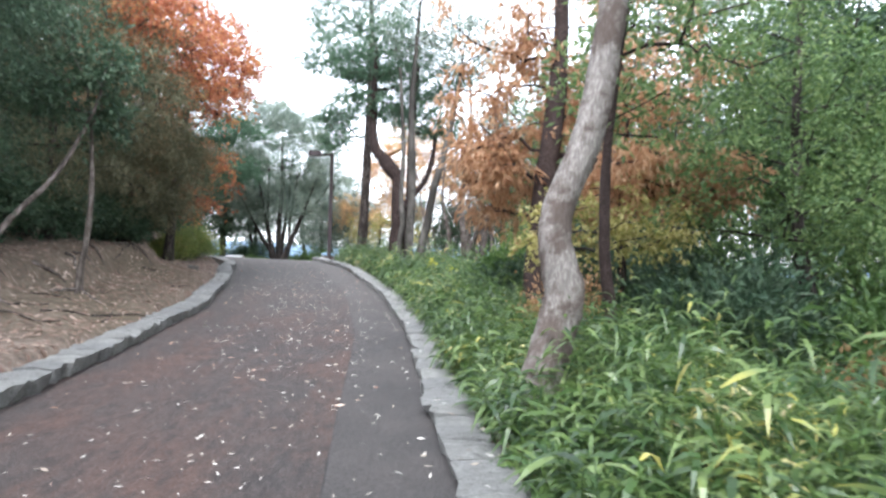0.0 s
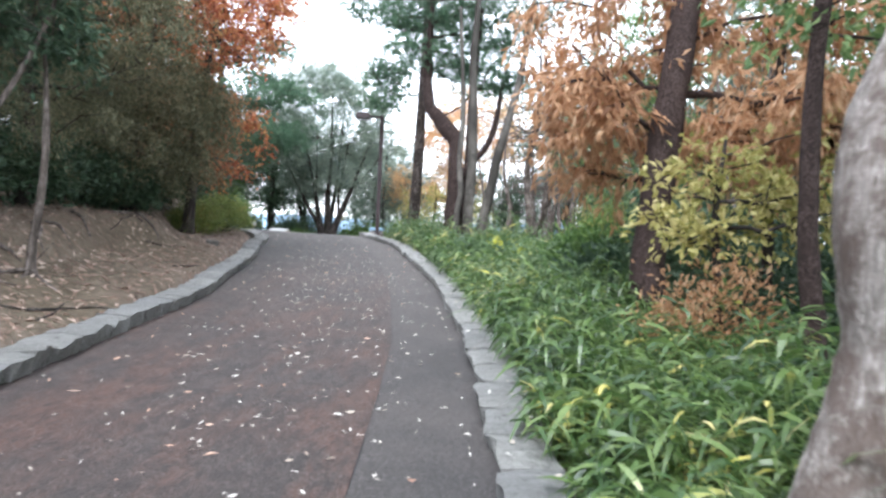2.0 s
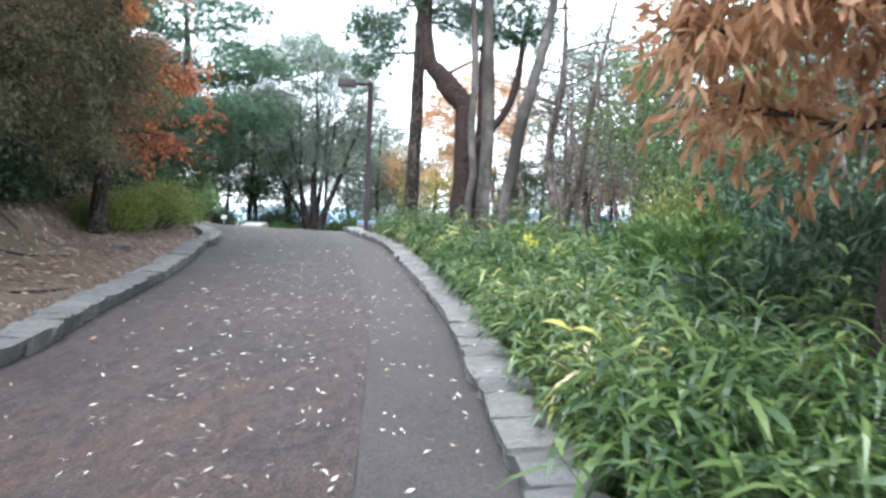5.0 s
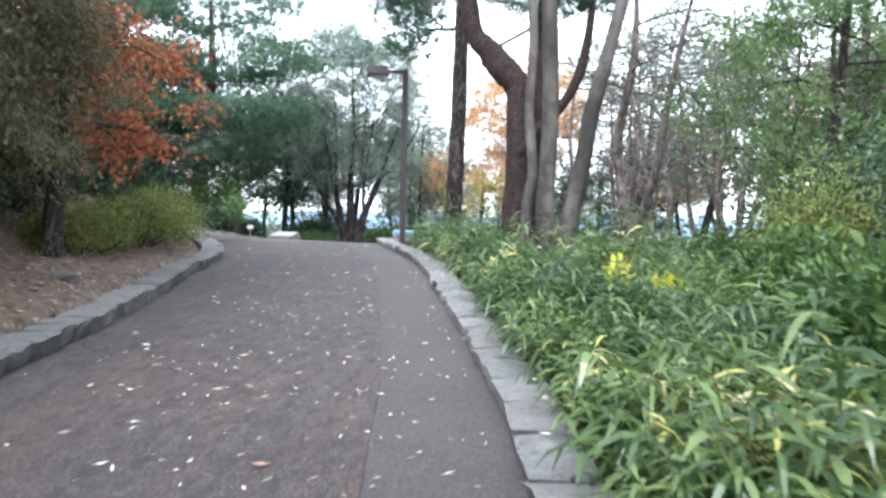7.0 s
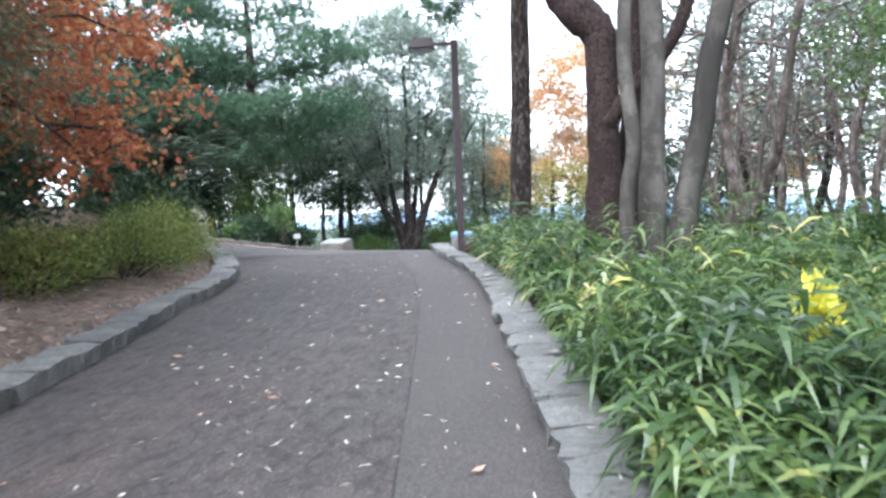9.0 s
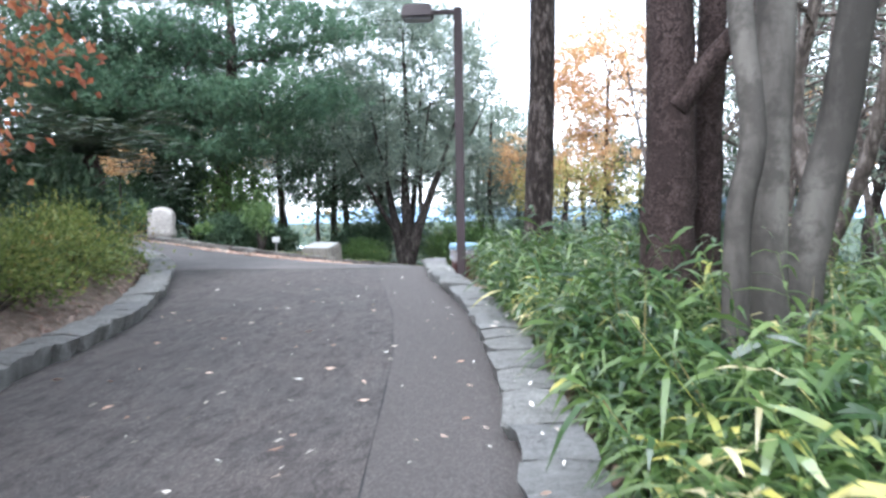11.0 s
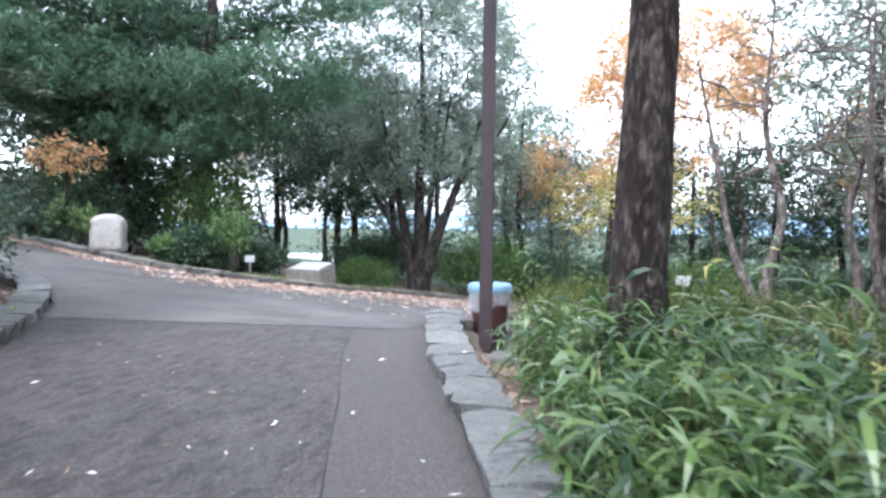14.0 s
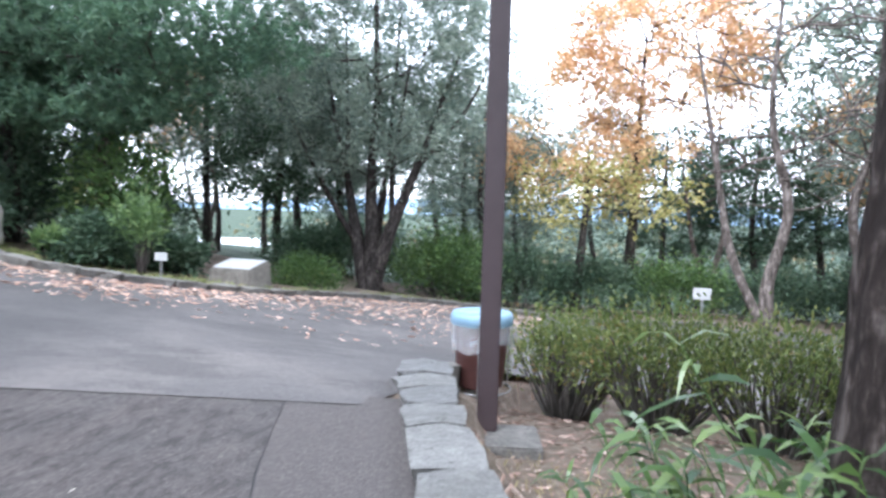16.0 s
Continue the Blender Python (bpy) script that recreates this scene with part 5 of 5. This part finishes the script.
# ---- litter bin ----
def ring_mesh(profile, mat, sides=28, smooth=True):
    a = np.linspace(0, 2 * np.pi, sides, endpoint=False)
    v = np.concatenate([np.stack([r * np.cos(a), r * np.sin(a), np.full(sides, z)], -1) for r, z in profile])
    i, j = np.meshgrid(np.arange(len(profile) - 1), np.arange(sides), indexing="ij")
    k = (j + 1) % sides
    f = np.stack([i * sides + j, i * sides + k, (i + 1) * sides + k, (i + 1) * sides + j], -1).reshape(-1, 4)
    return mesh_from("ring", v, f, mat, smooth)


BIN_BROWN = plain_material("reddish_brown_plastic", (0.085, 0.036, 0.031), 0.45, 0, 0.2, 5)
BIN_BLUE = plain_material("pale_blue_plastic", (0.20, 0.31, 0.40), 0.4, 0, 0.12, 5)
CHROME = plain_material("galvanised_wire", (0.42, 0.42, 0.42), 0.4, 0.9, 0.1)
bx, by = -4.58, 27.3
bz = 0.33
bin_ob = thing("litter_bin", bx, by, bz, "reddish-brown round litter bin with pale blue lid", "litter bin")
part("body", ring_mesh([(0.0, 0.04), (0.19, 0.04), (0.20, 0.06), (0.245, 0.60), (0.25, 0.62), (0.235, 0.62), (0.2, 0.3), (0, 0.3)], BIN_BROWN), bin_ob)
lid = part("lid", ring_mesh([(0.262, 0.58), (0.275, 0.60), (0.272, 0.655), (0.255, 0.685), (0.20, 0.69), (0.18, 0.675), (0.0, 0.67)], BIN_BLUE), bin_ob, "pale blue round lid")
wire = Pile()
for k in range(3):
    a = 0.6 + k * 2 * math.pi / 3
    wire.add(*tube([(0.27 * math.cos(a), 0.27 * math.sin(a), 0.0), (0.27 * math.cos(a), 0.27 * math.sin(a), 0.62)], [0.007, 0.007], 6))
ring = [(0.27 * math.cos(a), 0.27 * math.sin(a), 0.02) for a in np.linspace(0, 2 * math.pi, 25)]
wire.add(*tube(ring, [0.007] * 25, 6))
part("wire_stand", wire.mesh("wire_stand", CHROME, True), bin_ob, "grey wire stand")


def bag_material():
    m = Mat("clear_plastic_bag", 0.25, 0.5)
    m.b.inputs["Alpha"].default_value = 0.3
    m.colour(m.ramp(m.noise(9, 4, 0.6), [(0.3, (0.62, 0.64, 0.66)), (0.7, (0.82, 0.84, 0.86))]))
    return m.m


bag = Pile()
a = np.linspace(0, 2 * np.pi, 28, endpoint=False)
bag_rows = [(0.272 + 0.02 * np.sin(7 * a) * f, 0.60 - 0.20 * f - 0.05 * f * np.sin(3 * a + 1)) for f in (0, 0.3, 0.65, 1)]
bv = np.concatenate([np.stack([r * np.cos(a), r * np.sin(a), z + 0 * a], -1) for r, z in bag_rows])
i, j = np.meshgrid(np.arange(3), np.arange(28), indexing="ij")
bag.add(bv, np.stack([i * 28 + j, i * 28 + (j + 1) % 28, (i + 1) * 28 + (j + 1) % 28, (i + 1) * 28 + j], -1).reshape(-1, 4))
part("liner", bag.mesh("liner", bag_material(), True), bin_ob, "clear plastic liner folded over the rim")


# ---- stones beyond the crest ----
def marker_mesh():
    bm = bmesh.new()
    bmesh.ops.create_cube(bm, size=1)
    bmesh.ops.subdivide_edges(bm, edges=bm.edges[:], cuts=5, use_grid_fill=True)
    for v in bm.verts:
        x, y, z = v.co.x, v.co.y, v.co.z + 0.5
        r = max(0.0, z - 0.78) / 0.22
        w = 1 - 0.16 * r * r - 0.05 * z
        rough = noise.noise(Vector((x * 4, y * 4, z * 4))) * 0.035
        v.co = Vector((x * 0.66 * w + rough, y * 0.34 * (1 - 0.25 * r) + rough, z * 0.80 - 0.08 * r * (abs(x) * 2) ** 2 + rough * 0.5))
    for f in bm.faces:
        f.smooth = True
    me = bpy.data.meshes.new("stone_marker")
    bm.to_mesh(me)
    bm.free()
    me.materials.append(MONUMENT)
    return me


mx, my = -13.78, 31.1
marker = new("stone_marker", marker_mesh())
marker.matrix_basis = pose(mx, my, float(ground_height(mx, my)) + 0.1, 0, 0, 24)
tagged(marker, "pale upright granite marker stone with rounded top", "stone marker")


def panel_stone_mesh():
    bm = bmesh.new()
    bmesh.ops.create_cube(bm, size=1)
    for v in bm.verts:
        z = v.co.z + 0.5
        top = 0.52 if v.co.y > 0 else 0.38
        v.co = Vector((v.co.x * (1.0 if z < 0.5 else 0.94), v.co.y * 0.7, z * top))
    bmesh.ops.bevel(bm, geom=bm.edges[:], offset=0.03, segments=2, affect="EDGES")
    me = bpy.data.meshes.new("body")
    bm.to_mesh(me)
    bm.free()
    me.materials.append(PANEL_STONE)
    return me


px, py = -10.3, 33.6
panel = thing("panel_stone", px, py, float(below_paving(px, py)) - 0.03, "low grey stone block with a pale sloping top", "stone block", turn=-8)
part("body", panel_stone_mesh(), panel)
PLATE = plain_material("white_enamel_plate", (0.46, 0.46, 0.45), 0.35, 0, 0.05)
plate = part("plate", block(0.84, 0.58, 0.02, PLATE, 0.006), panel, "white sloping plate")
plate.matrix_basis = pose(0, 0, 0.463, math.degrees(math.atan2(0.16, 0.7)), 0, 0)

# small sign on a stake
sx, sy = -2.12, 31.5
sign = thing("small_sign", sx, sy, float(below_paving(sx, sy)), "small white sign on a thin stake", "sign", turn=-10)
part("stake", block(0.04, 0.03, 1.4, CHROME, 0.004, (0, 0, 0.68)), sign)
part("board", block(0.24, 0.02, 0.16, PLATE, 0.004, (0, -0.03, 1.33)), sign)

sx, sy = -10.75, 31.75
label_sign = thing("plant_label", sx, sy, float(below_paving(sx, sy)), "small pale plant label on a short stake", "sign", turn=25)
part("stake", block(0.03, 0.02, 0.44, CHROME, 0.004, (0, 0, 0.2)), label_sign)
part("board", block(0.20, 0.015, 0.14, PLATE, 0.004, (0, -0.022, 0.40)), label_sign)

# yellowed plants standing out of the bamboo grass
for x, y, h in ((-0.3, 16.8, 0.58), (0.15, 16.8, 0.5)):
    bush("yellowed_plant", "small plant with lemon-yellow leaves among bamboo grass", x, y, 0.13, 0.13, h, LEMON, 60, (0.12, 0.05), "yellowed plants", 5, 5, 0.8)

# fallen log half hidden in the bamboo grass
LOG = bark_material("rotten_log_bark", (0.030, 0.026, 0.028), (0.24, 0.22, 0.21), 16, (0.25, 1, 1), 0.02)
log_pile = Pile()
log_path = smooth_path([(-0.34, 0.06, 0.10), (0, 0, 0.13), (0.36, -0.04, 0.08)], 6)
log_pile.add(*tube(log_path, np.interp(np.linspace(0, 1, len(log_path)), [0, 0.02, 0.5, 0.97, 1], [0.01, 0.085, 0.10, 0.08, 0.01]), 12, 0.08))
gx, gy = -1.72, 20.2
log_ob = new("fallen_log", log_pile.mesh("fallen_log", LOG, True))
log_ob.matrix_basis = pose(gx, gy, float(ground_height(gx, gy)) - 0.02, 0, 0, 12)
tagged(log_ob, "short dark rotten log lying in bamboo grass", "log")

# sticks and a stone on the bank
stick_rng = random.Random(3)
for k in range(16):
    y = stick_rng.uniform(5, 21)
    x = float(left_edge(y)) - 0.6 - stick_rng.uniform(0.1, 1.7)
    ln, turn = stick_rng.uniform(0.35, 1.1), stick_rng.uniform(-0.7, 0.7) + 1.2
    pts = [(x + math.cos(turn) * ln * f, y + math.sin(turn) * ln * f) for f in (-0.5, -0.15, 0.2, 0.5)]
    pts = [(a + stick_rng.uniform(-0.03, 0.03), b, float(ground_height(a, b)) + 0.012) for a, b in pts]
    stick = Pile()
    stick.add(*tube(smooth_path(pts, 3), np.linspace(0.014, 0.006, 10), 6))
    tagged(new("fallen_stick", stick.mesh("fallen_stick", BARK_TWIG, True)), "dry brown stick lying on the leafy bank", "stick", "sticks on the bank")
for k in range(9):
    y = stick_rng.uniform(6, 17)
    x = float(left_edge(y)) - 0.5 - stick_rng.uniform(1.7, 2.1)
    turn, ln = stick_rng.uniform(-1.0, 0.9), stick_rng.uniform(0.5, 0.9)
    root_path = []
    for f in (0, 0.25, 0.5, 0.75, 1.0):
        rx = x + math.cos(turn) * ln * f + stick_rng.uniform(-0.04, 0.04)
        ry = y + math.sin(turn) * ln * f + stick_rng.uniform(-0.06, 0.06)
        root_path.append((rx, ry, float(ground_height(rx, ry)) + 0.05 * math.sin(math.pi * f) - 0.03 * f))
    roots = Pile()
    roots.add(*tube(smooth_path(root_path, 4), np.linspace(0.035, 0.010, 17), 7, 0.06))
    tagged(new("exposed_root", roots.mesh("exposed_root", BARK_BARE, True)), "gnarled root bared on the eroded bank", "root", "roots on the bank")
rock = new("bank_rock", stone_mesh("bank_rock", 0.26, 0.2, 0.16, FAR_KERB, 91))
rock.matrix_basis = pose(-6.1, 16.7, float(ground_height(-6.1, 16.7)) - 0.05, 4, 6, 30)
tagged(rock, "small mossy stone half sunk in the bank", "rock")


# ---- cycad on the bank ----
FROND = leaf_material("cycad_frond", [(0.0, (0.020, 0.038, 0.020)), (0.6, (0.045, 0.070, 0.036)), (1.0, (0.16, 0.16, 0.09))], 0.4, 0.15, 0.5)


def cycad(x, y):
    z = float(ground_height(x, y)) - 0.05
    ob = thing("cycad", x, y, z, "cycad with long arching dark fronds on a shaggy trunk", "cycad")
    t = Pile()
    t.add(*tube([(0, 0, 0), (0.02, 0, 0.5), (0.0, 0, 1.2), (0.02, 0, 1.6)], [0.17, 0.16, 0.17, 0.08], 14, 0.14))
    part("trunk", t.mesh("trunk", BARK_DARK, True), ob)
    for k in range(34):
        a, lift = k * 2.4, rng.uniform(0.1, 1.1)
        d = np.array([math.cos(a), math.sin(a), 0])
        ln = rng.uniform(1.3, 1.8)
        s = np.linspace(0, 1, 14)
        rib = np.array([0, 0, 1.6]) + d * (ln * s)[:, None] * math.cos(lift * 0.8) + np.array([0, 0, 1.0]) * ((math.sin(lift) * ln * s) - 0.55 * ln * s ** 2)[:, None]
        frond = Pile()
        frond.add(*tube(rib, np.linspace(0.012, 0.004, 14), 4))
        side = np.array([-d[1], d[0], 0])
        at = np.repeat(rib[1:], 8, 0) + rng.normal(size=(13 * 8, 3)) * [0.02, 0.02, 0.0]
        sgn = np.tile([1, -1], 13 * 4)[:, None]
        frond.add(*strap_leaves(at, side * sgn + d * 0.6 + [0, 0, 0.35], np.full(104, 0.26) * rng.uniform(0.7, 1, 104), np.full(104, 0.026), np.full(104, 0.2)))
        part("frond", frond.mesh("frond", FROND), ob)
    return ob


cycad(-9.0, 23.3)


# ---- woods on the slopes below ----
def far_woods():
    pile = Pile()
    n = 1100
    a = rng.uniform(-1.5, 1.5, n)
    r = rng.uniform(46, 130, n)
    r = np.where((np.abs(a + 0.5) < 0.06) & (r < 88), r + 60, r)
    x, y = -4 + r * np.sin(a), 16 + r * np.cos(a)
    z = ground_height(x, y)
    top = rng.uniform(3.0, 7.0, n) + 0.03 * (r - 46)
    per = 70
    at = np.repeat(np.stack([x, y, z + top * 0.55], -1), per, 0) + rng.normal(size=(n * per, 3)) * np.repeat(np.stack([top * 0.28, top * 0.28, top * 0.24], -1), per, 0)
    pile.add(*leaf_quads(at, 0.62, 0.34, None, 0.2, 0.3))
    return tagged(new("far_woods", pile.mesh("far_woods", FAR_LEAF)), "hazy mixed woods covering the slopes below", "woods", kind="stuff")


FAR_LEAF = leaf_material("far_wood_leaf", [(0.0, (0.045, 0.065, 0.055)), (0.45, (0.085, 0.115, 0.085)), (0.8, (0.14, 0.15, 0.09)), (1.0, (0.28, 0.17, 0.08))], 0.7, 0.3, 0.2)
far_woods()

# sparse bamboo leaves and dry grass at the end of the grass strip
bamboo_grass("bamboo_grass", "thinning bamboo grass beside the lamp", 23.2, 24.3, 0.7, 2.6, 90, 0.85)
n = 900
x, y = rng.uniform(-4.3, -1.0, n), rng.uniform(23.4, 25.6, n)
keep = x > right_edge(y) + 0.5
x, y = x[keep], y[keep]
tuft = Pile()
a = rng.uniform(0, 6.28, len(x))
tuft.add(*strap_leaves(np.stack([x, y, ground_height(x, y) - 0.01], -1), np.stack([np.cos(a) * 0.5, np.sin(a) * 0.5, 1 + 0 * a], -1), rng.uniform(0.08, 0.2, len(x)), np.full(len(x), 0.006), rng.uniform(0.2, 0.6, len(x))))
tagged(new("dry_grass", tuft.mesh("dry_grass", DRY_GRASS)), "thin dry grass on bare soil", "grass", kind="stuff")


# grass verge beyond the far kerb
n = 9000
x = rng.uniform(-20, -5, n)
y = far_kerb(x) + 0.28 + rng.uniform(0, 1, n) ** 1.5 * 1.6
a = rng.uniform(0, 6.28, n)
verge = Pile()
verge.add(*strap_leaves(np.stack([x, y, below_paving(x, y) - 0.01], -1), np.stack([np.cos(a) * 0.6, np.sin(a) * 0.6, 1 + 0 * a], -1), rng.uniform(0.08, 0.24, n), np.full(n, 0.012), rng.uniform(0.2, 0.7, n)))
tagged(new("verge_grass", verge.mesh("verge_grass", VERGE)), "yellow-green grass verge behind the far kerb", "grass", kind="stuff")

# ---- house below the hill ----
def far_house(x, y, z, turn):
    ob = thing("distant_house", x, y, z, "white house with pale roof seen through trees", "house", turn=turn)
    wall = part("wall", block(11, 8, 5.5, PLATE, 0.05, (0, 0, 2.75)), ob)
    part("roof", block(11.8, 8.8, 1.2, ROOF, 0.05, (0, 0, 6.1), 0.7), ob)
    for k in range(4):
        for level in (1.5, 4.0):
            part("window", block(1.4, 0.1, 1.2, DARK_GLASS, 0.02, (-3.9 + 2.6 * k, -4.03, level)), wall)
    return ob


ROOF = plain_material("pale_roof_sheet", (0.60, 0.62, 0.64), 0.5, 0, 0.1, 0.4)
DARK_GLASS = plain_material("dark_window_glass", (0.06, 0.07, 0.08), 0.15, 0, 0.1)
far_house(-38.6, 82, -9.2, 28)

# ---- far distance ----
# distance haze is painted into the hills' base colour
HAZE = plain_material("hills_haze_paint", (0.22, 0.32, 0.44), 1.0, 0, 0.12, 0.01)


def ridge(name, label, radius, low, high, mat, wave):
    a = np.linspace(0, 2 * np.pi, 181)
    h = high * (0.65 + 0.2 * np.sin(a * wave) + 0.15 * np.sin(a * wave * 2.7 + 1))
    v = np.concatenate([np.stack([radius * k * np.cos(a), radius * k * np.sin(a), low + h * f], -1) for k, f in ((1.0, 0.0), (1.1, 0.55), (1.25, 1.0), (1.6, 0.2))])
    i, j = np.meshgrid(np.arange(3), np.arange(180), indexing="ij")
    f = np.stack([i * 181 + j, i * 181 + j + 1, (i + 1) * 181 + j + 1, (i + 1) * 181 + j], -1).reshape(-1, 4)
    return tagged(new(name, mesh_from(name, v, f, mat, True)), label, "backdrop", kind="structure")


ridge("backdrop_hills", "distant hills with blue haze painted in", 1500, -45, 62, HAZE, 5)
